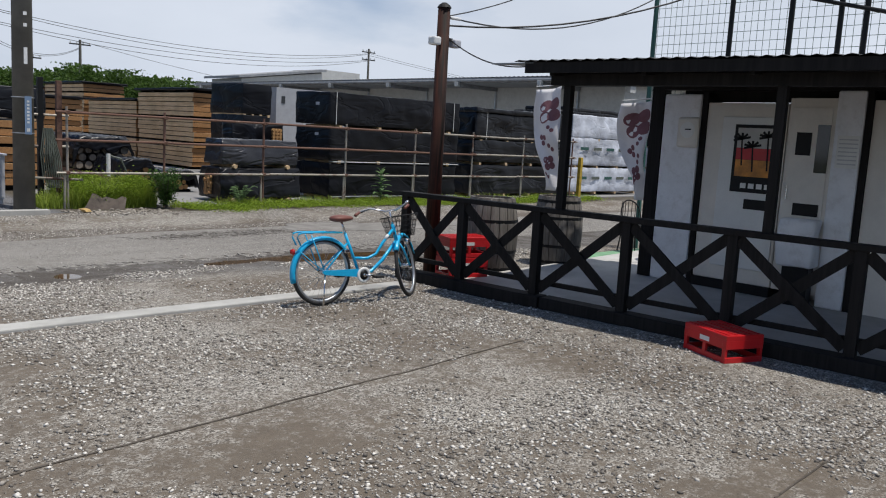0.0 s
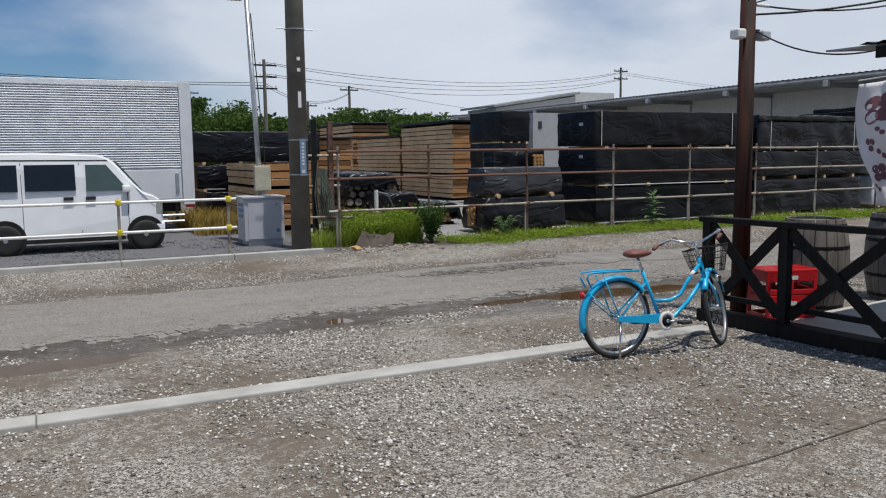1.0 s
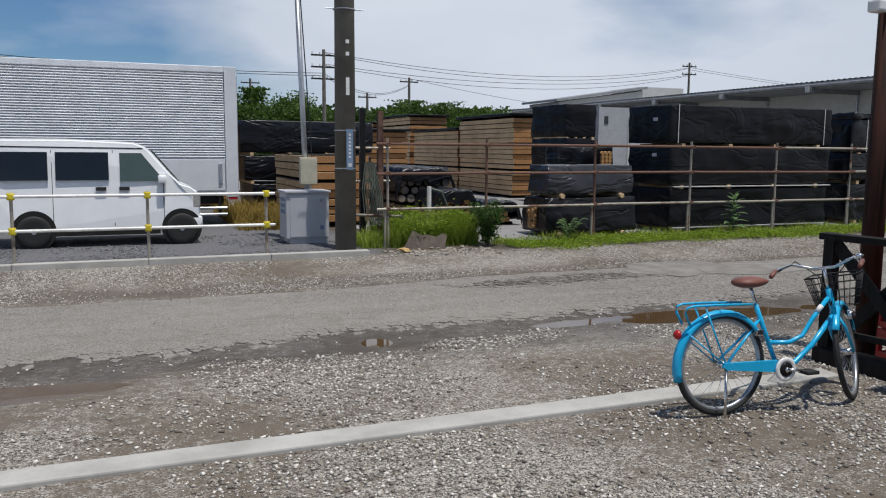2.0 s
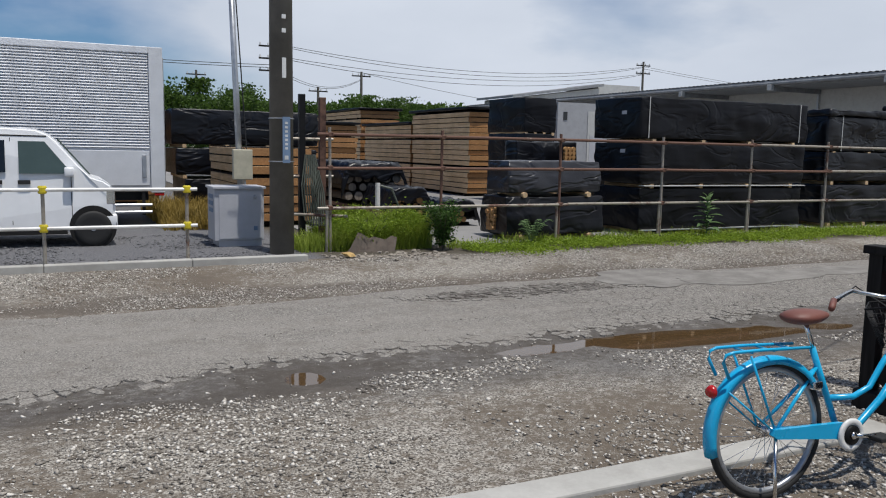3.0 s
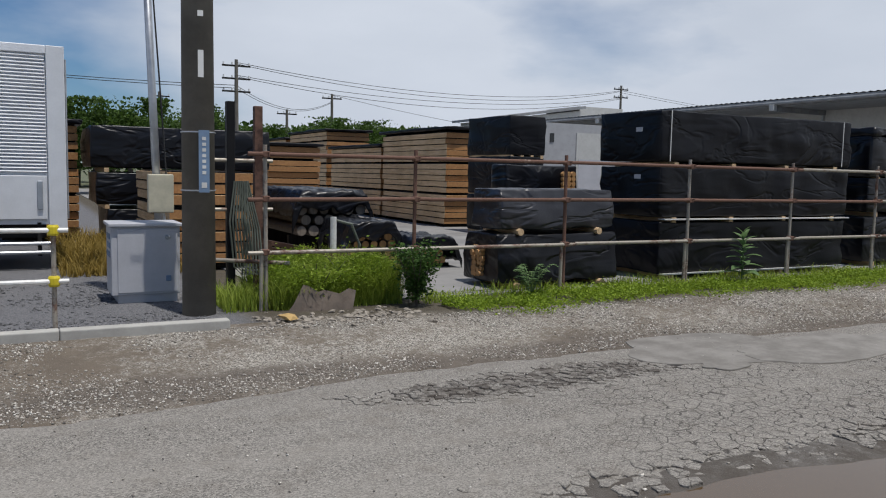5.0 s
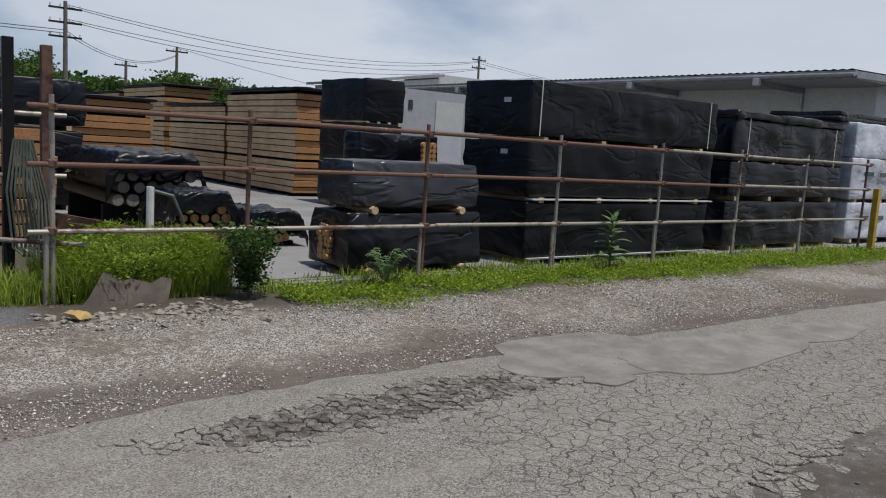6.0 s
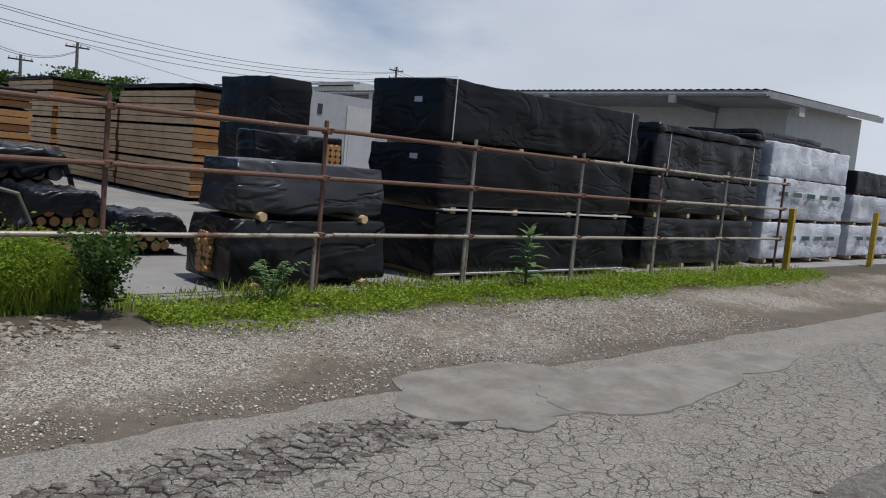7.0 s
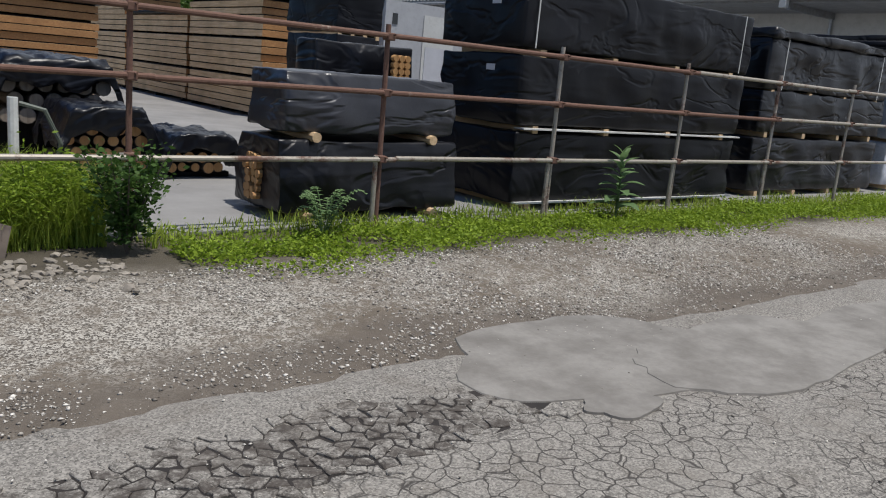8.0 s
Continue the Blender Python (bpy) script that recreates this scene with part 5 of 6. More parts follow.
# ---- log bundles and small things in the yard ----
def roll_bundle(x0, x1, y0, y1, z0, z1, label, ends="log_end", mat_="black_tarp_dull", seed=1):
    """Round timber under a black sheet: soft-topped bale, cut ends showing."""
    root = thing("log_bundle", (x0, y0, 0.025), label, "log bundle", "wrapped log bundles")
    w, d = x1 - x0, y1 - y0
    bm = wrapped(0, w, 0, d, z0, z1, seed, 0.05, 0.11)
    for v in bm.verts:
        f = (v.co.z - z0) / (z1 - z0)
        k = 1 - 0.16 * max(0, f - 0.45) ** 1.5 * 2.2
        v.co.y = d / 2 + (v.co.y - d / 2) * k
        v.co.z -= 0.04 * (1 - f) * noise.noise(v.co * 3)
    part("cover_sheet", bm, M[mat_], root, "creased black sheet", True)
    rnd = random.Random(seed)
    if z0 < 0.3:
        for i in range(4):
            for j in range(6):
                ly, lz = d * 0.42 + i * 0.078 + rnd.uniform(-0.015, 0.015), z0 + 0.09 + j * 0.076 + rnd.uniform(-0.012, 0.012)
                part("log", rod((-0.04 + rnd.uniform(-0.03, 0.02), ly, lz), (0.25, ly, lz), rnd.uniform(0.034, 0.045), sides=9), M[ends], root)
    for f in (0.15, 0.85):
        part("bearer", rod((w * f, -0.06, max(z0 - 0.05, 0.045)), (w * f, d, max(z0 - 0.05, 0.045)), 0.05, sides=10), M["plank"], root)
    return root


roll_bundle(8.6, 10.72, 15.82, 16.8, 0.09, 0.78, "log bundle in black sheet with open cut ends", seed=2)
roll_bundle(8.68, 10.66, 15.88, 16.75, 0.86, 1.42, "log bundle in creased slate-grey sheet on bearers", mat_="grey_sheet", seed=3)
roll_bundle(10.4, 11.95, 18.6, 19.5, 0.1, 0.66, "black sheeted log bundle in the yard", seed=4)
roll_bundle(10.35, 11.6, 18.6, 19.4, 0.74, 1.24, "flat black sheeted timber bundle in the yard", seed=5)
high = roll_bundle(10.45, 12.0, 18.6, 19.2, 1.32, 1.8, "black sheeted log bundle with orange cut ends", seed=6)
bucket = thing("plastic_sheeting", (11.75, 18.62, 0.025), "crumpled blue plastic sheeting on a dark timber pile", "sheeting")
part("pile", box(0.0, 1.3, 0.0, 0.8, 0, 1.12, 0.02), M["black_wood"], bucket)
part("sheet", wrapped(0.1, 1.2, -0.05, 0.7, 1.12, 1.24, 12, 0.1, 0.1), M["blue_plastic"], bucket, "", True)
for i_ in range(3):
    for j_ in range(4):
        part("log", rod((1.22 + i_ * 0.1, -0.06, 1.38 + j_ * 0.09), (1.22 + i_ * 0.1, 0.2, 1.38 + j_ * 0.09), 0.047, sides=9), M["log_end"], high)


def log_pile(x0, x1, y0, y1, z0, z1, r, ends, label, seed):
    """Round logs stacked with their ends to the road, a crumpled sheet thrown over the top."""
    root = thing("log_pile", (x0, y0, 0.025), label, "log pile", "sheeted log piles")
    rnd = random.Random(seed)
    w, d = x1 - x0, y1 - y0
    rows = max(1, int((z1 - z0 - 0.08) / (1.8 * r)))
    for j in range(rows):
        n = int(w / (2.1 * r)) - (j % 2)
        for i in range(n):
            rr = r * rnd.uniform(0.78, 1.05)
            lx, lz, ly = r * 1.1 + (j % 2) * r + i * 2.1 * r, z0 + r + j * 1.8 * r, rnd.uniform(-0.07, 0.05)
            log = part("log", rod((lx, ly + 0.004, lz), (lx, d, lz), rr, sides=12), M["bark"], root)
            part("cut_end", rod((lx, ly, lz), (lx, ly + 0.01, lz), rr * 0.93, sides=12), M[ends], log, "sawn log end")
    for f in (0.15, 0.85):
        part("bearer", box(0.02, w - 0.02, d * f - 0.06, d * f + 0.06, 0.0, max(z0, 0.02)), M["black_wood"], root)
    bm = bmesh.new()
    nu, nv = 44, 40
    grid = []
    for i in range(nu + 1):
        row = []
        for k in range(nv + 1):
            u, v = i / nu, k / nv
            x = -0.09 + (w + 0.18) * u
            edge = min(u, 1 - u) * (w + 0.18)
            z = z1 + 0.05 - max(0.0, 0.16 - edge) * 2.6 * (1 + 0.5 * noise.noise(Vector((v * 5, seed, u * 2))))
            y = -0.16 + (d + 0.22) * max(0.0, (v - 0.16) / 0.84)
            if v < 0.16:
                z -= (0.16 - v) / 0.16 * (z1 - z0) * (0.42 + 0.3 * noise.noise(Vector((u * 4, seed * 1.3, 0))))
            q = Vector((x * 3.2, y * 3.2, z * 3.2 + seed * 5))
            ridge = 0.5 - abs(noise.noise(q)) - 0.5 * abs(noise.noise(q * 2.3))
            out = Vector((0.25 * noise.noise(q * 0.8), -0.5 if v < 0.2 else 0.0, 1.0))
            row.append(bm.verts.new(Vector((x, y, z)) + out * 0.11 * ridge))
        grid.append(row)
    for a, b in zip(grid, grid[1:]):
        for k in range(nv):
            bm.faces.new((a[k], b[k], b[k + 1], a[k + 1]))
    sheet = part("cover_sheet", bm, M["black_tarp_dull"], root, "crumpled black plastic sheet", True)
    sheet.modifiers.new("thick", "SOLIDIFY").thickness = 0.004


log_pile(6.95, 8.3, 20.0, 23.0, 0.45, 1.2, 0.105, "grey_log_end", "large black sheeted pile of grey logs", 7)
log_pile(7.4, 8.35, 18.75, 19.8, 0.06, 0.72, 0.075, "log_end", "black sheeted pile of orange cut logs", 8)
log_pile(8.48, 9.35, 18.55, 19.7, 0.06, 0.46, 0.07, "log_end", "low black sheeted pile of cut logs", 9)

top = thing("cover_boards", (22.0, 16.3, 2.75), "loose black cover sheets on the silver stack", "cover sheet")
part("sheet", wrapped(-0.7, 4.0, 0.1, 2.2, 0.0, 0.1, 4, 0.06, 0.3), M["black_tarp"], top, "", True)
part("sheet", wrapped(-0.3, 3.2, 0.3, 2.0, 0.1, 0.24, 5, 0.12, 0.3), M["black_tarp_dull"], top, "", True)
loose = thing("loose_cover", (17.05, 16.2, 2.53), "crumpled dusty black sheet over the timber", "cover sheet")
part("sheet", wrapped(0.0, 4.1, -0.05, 1.4, 0.0, 0.14, 8, 0.12, 0.16), M["black_tarp_dull"], loose, "", True)
for ob_, zs in ((silver, (0.55, 1.55)), (silver2, (0.55,))):
    for z in zs:
        for k in range(5):
            part("print_bar", box(0.5 + k * 0.75, 0.95 + k * 0.75, -0.05, -0.045, z, z + 0.1), M["hose" if k % 2 else "net"], ob_, "faded green print")


def rust_posts():
    for x, z in ((4.98, 2.46), (5.32, 2.42)):
        root = thing("steel_post", (x, 16.2, 0), "dark rust-brown square steel post", "post", "rusty posts")
        part("shaft", box(-0.05, 0.05, -0.05, 0.05, -0.1, z, 0.006), M["black_metal" if x < 5 else "rust_post"], root)
    root = thing("pipe_rack", (3.9, 16.3, 0), "galvanised pipe rails with hanging hoses", "rack")
    for z in (0.55, 1.15, 1.75):
        part("rail", rod((0.7, -0.12, z), (1.6, -0.85 if z < 1 else -0.12, z), 0.024), M["galv"], root)
    part("post", rod((0.75, -0.05, -0.1), (0.75, -0.05, 1.9), 0.024), M["galv"], root)
    for k in range(7):
        o = 0.02 * k
        part("hose", tube([(1.12 + o, -0.16 - o, 1.5), (1.05 + o * 1.6, -0.2 - o, 1.0), (1.1 + o * 2, -0.2, 0.45), (1.2 + o * 2, -0.2 - o, 0.35), (1.24 + o * 1.5, -0.18, 0.9), (1.16 + o, -0.16, 1.5)], 0.012, 6), M["hose"], root, "pale green hose")
    root = thing("angle_irons", (5.3, 16.6, 0), "rusty steel angle bars lying aslant", "steel bars")
    for k in range(3):
        part("bar", beam((0.0, 0.15 * k, 0.75 - 0.1 * k), (2.3, 0.15 * k, 0.28 - 0.05 * k), 0.06, 0.09), M["rust_post"], root)
    for x in (0.25, 2.1):
        part("prop", box(x - 0.05, x + 0.05, -0.05, 0.4, -0.02, 0.7 if x < 1 else 0.3), M["rust_post"], root)
    root = thing("stand_pipe", (6.6, 17.0, 0), "white standpipe with a looped grey hose", "pipe")
    part("pipe", rod((0, 0, 0), (0, 0, 1.0), 0.045), M["white_pipe"], root)
    part("hose", tube([(0.05, 0, 0.95), (0.25, -0.05, 0.9), (0.38, -0.05, 0.6), (0.3, 0, 0.3), (0.1, 0, 0.15)], 0.022), M["hose"], root)
    for x, y, z in ((21.15, 15.35, 1.34), (26.3, 15.45, 1.38)):
        root = thing("gate_post", (x, y, 0), "yellow painted steel gate post", "post", "yellow posts")
        part("shaft", box(-0.06, 0.06, -0.06, 0.06, -0.1, z, 0.01), M["yellow_post"], root)


rust_posts()


# ---- distance: hall annex, utility poles, wires, trees ----
def annex():
    root = thing("annex_building", (31.0, 48.0, 0), "white shed with a grey roof behind the stacks", "building")
    part("wall", prism([(-3.4, 0), (3.0, 0), (3.0, 5.75), (-3.4, 4.85)], 0, 4), M["hall_wall"], root)
    part("roof", prism([(-3.8, 4.85), (3.1, 5.85), (3.1, 6.02), (-3.8, 5.0)], -0.4, 4.4), M["roof_metal"], root)
    part("stair_block", box(3.15, 6.6, 0.3, 4, 0, 6.05), M["hall_wall"], root, "pale block above the roof")
    root = thing("white_shed", (18.3, 29.0, 0.02), "white container shed between the stacks", "shed")
    part("wall", box(0, 4, 0, 6, 0, 3.4), M["shed_wall"], root)
    part("door_frame", box(1.35, 2.5, -0.03, 0.0, 0, 3.1), M["hall_wall"], root)
    part("door", box(1.45, 2.4, -0.045, -0.03, 0, 2.2), M["grey_box"], root)
    part("window", box(0.25, 0.42, -0.02, 0.0, 2.75, 3.05), M["car_glass"], root)


annex()


def far_pole(x, y, h, arms, label):
    root = thing("power_pole", (x, y, 0), label, "power pole", "distant power poles")
    part("shaft", rod((0, 0, 0), (0, 0, h), 0.18, 0.12, 10), M["pole"], root)
    for k in range(arms):
        part("cross_arm", box(-1.0, 1.0, -0.06, 0.06, h - 0.5 - k * 0.9, h - 0.38 - k * 0.9), M["dark_metal"], root)
        for q in (-0.9, -0.3, 0.3, 0.9):
            part("insulator", rod((q, 0, h - 0.4 - k * 0.9), (q, 0, h - 0.2 - k * 0.9), 0.06, sides=6), M["white_plastic"], root)


FAR = ((16.4, 65, 9.4, 3), (29.6, 82, 9.1, 1), (63.5, 80, 12.0, 2), (15.0, 92, 9.2, 2), (26.0, 85, 7.6, 1))
for x, y, h, a in FAR:
    far_pole(x, y, h, a, "distant grey concrete power pole with cross-arms")


def wire(p, q, sag, r=0.02):
    p, q = Vector(p), Vector(q)
    pts = [p.lerp(q, k / 16) - Vector((0, 0, sag * 4 * (k / 16) * (1 - k / 16))) for k in range(17)]
    solid("overhead_wire", tube(pts, r, 5), M["wire"], "thin black overhead cable", "wire", "overhead wires")


for k, (dz, sag) in enumerate(((-0.2, 1.1), (-0.3, 1.3), (-1.1, 1.0), (-1.2, 1.3))):
    wire((16.4, 65, 9.4 + dz), (63.5, 80, 11.6 + dz * 0.9), sag * 1.3, 0.022)
for dz in (-1.8, -2.0):
    wire((16.4, 65, 9.4 + dz), (29.6, 82, 9.1 + dz * 0.4), 1.2, 0.02)
    wire((16.4, 65, 9.4 + dz), (-30, 62, 10.0), 1.0, 0.025)
wire((29.6, 82, 9.0), (60, 75, 5.0), 0.6)
for dz in (0.0, 0.25):
    wire((63.5, 80, 11.2 + dz), (170, 90, 9.0 + dz), 1.4)
wire((6.7, 6.8, 3.2), (12.0, 7.0, 4.4), 0.35, 0.01)
wire((6.7, 6.8, 3.1), (12.0, 4.0, 5.2), 0.5, 0.012)
wire((6.72, 6.8, 3.22), (14.0, 9.5, 6.0), 0.25, 0.008)
wire((6.72, 6.8, 2.95), (6.65, 5.2, 2.6), 0.15, 0.008)


def quads(n, centre, size, up_bias, rnd, ratio=0.5):
    """Leaf quads: centres (n, 3), sizes (n); each turned at random."""
    d = rnd.normal(size=(n, 3))
    d[:, 2] = np.abs(d[:, 2]) * up_bias + 0.1
    d /= np.linalg.norm(d, axis=1)[:, None]
    s = np.cross(d, rnd.normal(size=(n, 3)))
    s /= np.linalg.norm(s, axis=1)[:, None] + 1e-6
    a = d * size[:, None]
    b = s * size[:, None] * ratio
    v = np.stack([centre, centre + a * 0.5 + b * 0.5, centre + a, centre + a * 0.5 - b * 0.5], 1).reshape(-1, 3)
    return v, np.arange(4 * n).reshape(-1, 4)


def tree(x, y, h, r, seed):
    root = thing("tree", (x, y, 0), "leafy green tree in the distant tree line", "tree", "distant trees")
    rnd = np.random.default_rng(seed)
    part("trunk", tube([(0, 0, -0.1), (0.1, 0, h * 0.3), (0, 0.1, h * 0.6)], [0.22, 0.16, 0.06], 8), M["bark"], root)
    cl = rnd.normal(size=(26, 3)) * np.array([r * 0.5, r * 0.5, h * 0.17]) + np.array([0, 0, h * 0.62])
    n = 6000
    c = cl[rnd.integers(0, 26, n)] + rnd.normal(size=(n, 3)) * r * 0.17
    c[:, 2] = np.clip(c[:, 2], 0.4, h)
    v, f = quads(n, c, rnd.uniform(0.14, 0.32, n), 0.6, rnd, 0.7)
    crown = new("crown", arrays("crown", v, f, M["tree"]))
    crown.parent = root


rt = random.Random(5)
for k in range(34):
    tree(-16 + k * 2.2 + rt.uniform(-0.8, 0.8), 78 + rt.uniform(-4, 8), rt.uniform(5.4, 6.9), rt.uniform(2.3, 3.1), k + 1)
for x, y, h in ((8.6, 60, 5.8), (12.4, 61, 5.3), (5.0, 58, 5.4), (1.0, 58, 5.5), (-3, 57, 5.4)):
    tree(x, y, h, 2.6, int(x * 10) + 400)


def far_woods():
    rnd = np.random.default_rng(77)
    n = 42000
    x = rnd.uniform(-60, 80, n)
    top = 6.4 + 0.45 * np.sin(x * 0.21) + 0.35 * np.sin(x * 0.57 + 1) + 0.3 * np.sin(x * 1.7)
    c = np.stack([x, 96 + rnd.normal(size=n) * 2.5, top * rnd.random(n) ** 0.5], 1)
    v, f = quads(n, c, rnd.uniform(0.3, 0.75, n), 0.6, rnd, 0.7)
    tagged(new("far_woods", arrays("far_woods", v, f, M["tree"])), "distant dark green belt of trees", "woods", kind="stuff")


far_woods()


# ---- plants along the fence ----
def leaf_stuff(name, v, f, mat_, label, cat):
    tagged(new(name, arrays(name, v, f, mat_)), label, cat, kind="stuff")


def weeds_strip():
    rnd = np.random.default_rng(3)
    n = 52000
    x = rnd.uniform(7.3, 21.5, n)
    mid = 14.93 + 0.15 * np.sin(x * 1.3) + 0.1 * np.sin(x * 3.7)
    y = mid + rnd.normal(size=n) * 0.27
    y = np.clip(y, 14.0, 15.75)
    h = np.abs(rnd.normal(size=n)) * 0.05 + 0.02 * np.sin(x * 2.1) + 0.015
    keep = np.sin(x * 5.1 + y * 4) + np.sin(x * 2.3 - y * 7) > -1.1
    c = np.stack([x, y, np.maximum(h, 0.005)], 1)[keep]
    v, f = quads(len(c), c, rnd.uniform(0.02, 0.055, len(c)), 0.35, rnd, 0.5)
    leaf_stuff("weeds", v, f, M["weeds"], "low bright green weeds along the fence foot", "weeds")


def blades(name, n, x0, x1, y0, y1, lo, hi, mat_, seed, label, wide=0.008):
    rnd = np.random.default_rng(seed)
    x, y = rnd.uniform(x0, x1, n), rnd.uniform(y0, y1, n)
    h = rnd.uniform(lo, hi, n) * (0.7 + 0.3 * np.sin(x * 3 + y * 2))
    a = rnd.uniform(0, math.tau, n)
    bx, by = np.cos(a), np.sin(a)
    lean = rnd.uniform(0.2, 1.0, n) * h
    base = np.stack([x, y, np.zeros(n)], 1)
    side = np.stack([-by, bx, np.zeros(n)], 1) * wide
    midp = base + np.stack([bx * lean * 0.3, by * lean * 0.3, h * 0.6], 1)
    tip = base + np.stack([bx * lean, by * lean, h], 1)
    v = np.stack([base - side, base + side, midp + side * 0.8, midp - side * 0.8, tip + side * 0.1, tip - side * 0.1], 1).reshape(-1, 3)
    f = 6 * np.arange(n)[:, None, None] + np.array([(0, 1, 2, 3), (3, 2, 4, 5)])[None]
    leaf_stuff(name, v, f.reshape(-1, 4), mat_, label, "grass")


weeds_strip()
blades("tall_grass", 14000, 5.3, 6.95, 15.35, 17.0, 0.2, 0.66, M["grass"], 11, "tall green grass in front of the yard", 0.0035)
blades("tall_grass", 2200, 4.75, 5.6, 15.4, 16.6, 0.1, 0.4, M["grass"], 12, "tall green grass beside the pole", 0.0045)
rw = np.random.default_rng(21)
cw = np.stack([rw.uniform(5.3, 6.95, 30000), rw.uniform(15.3, 16.9, 30000), np.zeros(30000)], 1)
cw[:, 2] = rw.random(30000) ** 0.5 * (0.44 + 0.18 * np.sin(cw[:, 0] * 5) * np.cos(cw[:, 1] * 4)) + 0.04
leaf_stuff("leafy_weeds", *quads(30000, cw, rw.uniform(0.02, 0.06, 30000), 0.35, rw, 0.28), M["weeds"], "bright green leafy weeds in front of the yard", "weeds")
blades("dry_grass", 5000, 3.2, 5.0, 19.2, 24.0, 0.2, 0.5, M["dry_grass"], 13, "dry yellow grass behind the cabinet", 0.01)
blades("fence_grass", 5200, 7.2, 21.0, 15.2, 15.9, 0.05, 0.22, M["grass"], 14, "short grass tufts under the pipe fence", 0.006)


def bush(x, y, h, r, n, size, mat_, name, label, ratio=0.6, stems=7, seed=1):
    root = thing(name, (x, y, 0), label, "plant")
    rnd = np.random.default_rng(seed)
    tips = []
    bm = bmesh.new()
    for k in range(stems):
        a = k * math.tau / stems + rnd.uniform(-0.3, 0.3)
        rr = r * rnd.uniform(0.3, 0.9)
        p = [(0, 0, 0), (rr * 0.3 * math.cos(a), rr * 0.3 * math.sin(a), h * 0.4), (rr * math.cos(a), rr * math.sin(a), h * rnd.uniform(0.75, 1.0))]
        tube(p, [0.012, 0.009, 0.004], 5, bm)
        tips.append(p)
    part("stem", bm, M["bark"], root)
    k = rnd.integers(0, stems, n)
    t = rnd.uniform(0.25, 1.0, n)
    c = np.array([np.array(tips[i][1]) * (2 * (1 - q)) + np.array(tips[i][2]) * (2 * q - 1) if q > 0.5 else np.array(tips[i][1]) * 2 * q for i, q in zip(k, t)])
    c += rnd.normal(size=(n, 3)) * r * 0.18
    c[:, 2] = np.maximum(c[:, 2], 0.02)
    v, f = quads(n, c, rnd.uniform(0.6, 1.2, n) * size, 0.35, rnd, ratio)
    ob = new("foliage", arrays("foliage", v, f, mat_))
    ob.parent = root


bush(7.02, 15.12, 0.8, 0.34, 2300, 0.055, M["shrub"], "shrub", "dense dark green shrub against a fence post", stems=11, seed=2)


def leaf(bm, foot, along, up, length, wide, droop):
    """An oval leaf, folded a little along its midrib and arching over."""
    side = along.cross(up).normalized()
    rows = []
    for k in range(7):
        f = k / 6
        c = foot + along * (length * f) + up * (length * (0.25 * f - droop * f * f))
        w = wide * math.sin(math.pi * min(0.97, 0.06 + 0.94 * f)) ** 0.8
        rows.append([bm.verts.new(c - side * w + up * w * 0.25), bm.verts.new(c), bm.verts.new(c + side * w + up * w * 0.25)])
    for a, b in zip(rows, rows[1:]):
        for q in range(2):
            bm.faces.new((a[q], a[q + 1], b[q + 1], b[q]))


def broadleaf_plant(x, y):
    root = thing("broadleaf_plant", (x, y, 0), "tall pale green broad-leaved weed by the fence", "plant")
    rnd = random.Random(4)
    part("stem", tube([(0, 0, -0.02), (0.01, 0, 0.4), (0, 0.01, 0.82)], [0.016, 0.013, 0.007], 7), M["broad"], root)
    for k in range(24):
        f = k / 23
        a = k * 2.4 + rnd.uniform(-0.2, 0.2)
        bm = bmesh.new()
        tilt = 0.1 + 0.9 * f ** 2
        d = Vector((math.cos(a) * math.cos(tilt), math.sin(a) * math.cos(tilt), math.sin(tilt))).normalized()
        leaf(bm, Vector((0, 0, 0.14 + 0.66 * f)), d, Vector((-math.cos(a) * math.sin(tilt), -math.sin(a) * math.sin(tilt), math.cos(tilt))), (0.4 - 0.22 * f) * rnd.uniform(0.85, 1.1), 0.085 - 0.045 * f, 0.4)
        part("leaf", bm, M["broad"], root)


def fern_plant(x, y):
    root = thing("fern_plant", (x, y, 0), "feathery pale green weed beside the log bundle", "plant")
    rnd = random.Random(6)
    for k in range(13):
        a = k * math.tau / 13 + rnd.uniform(-0.3, 0.3)
        reach, high = rnd.uniform(0.16, 0.36), rnd.uniform(0.22, 0.46)
        out = Vector((math.cos(a), math.sin(a), 0))
        path = [out * reach * f + Vector((0, 0, high * math.sin(f * 1.9) / 0.95)) for f in np.linspace(0, 1, 12)]
        bm = tube(path, 0.004, 5)
        for q in range(3, 12):
            for sgn in (-1, 1):
                side = Vector((-out.y, out.x, 0)) * sgn
                leaf(bm, path[q], (side + out * 0.35).normalized(), Vector((0, 0, 1)), 0.1 * (1.1 - q / 14), 0.017, 0.3)
        part("frond", bm, M["broad"], root)


fern_plant(8.75, 15.2)
broadleaf_plant(12.75, 15.25)
bush(5.9, 15.6, 0.6, 0.5, 900, 0.06, M["grass"], "weed_clump", "bright green leafy weeds behind the fence", 0.4, 9, seed=5)
bush(6.5, 15.9, 0.65, 0.5, 900, 0.06, M["weeds"], "weed_clump", "bright green leafy weeds behind the fence", 0.4, 9, seed=6)


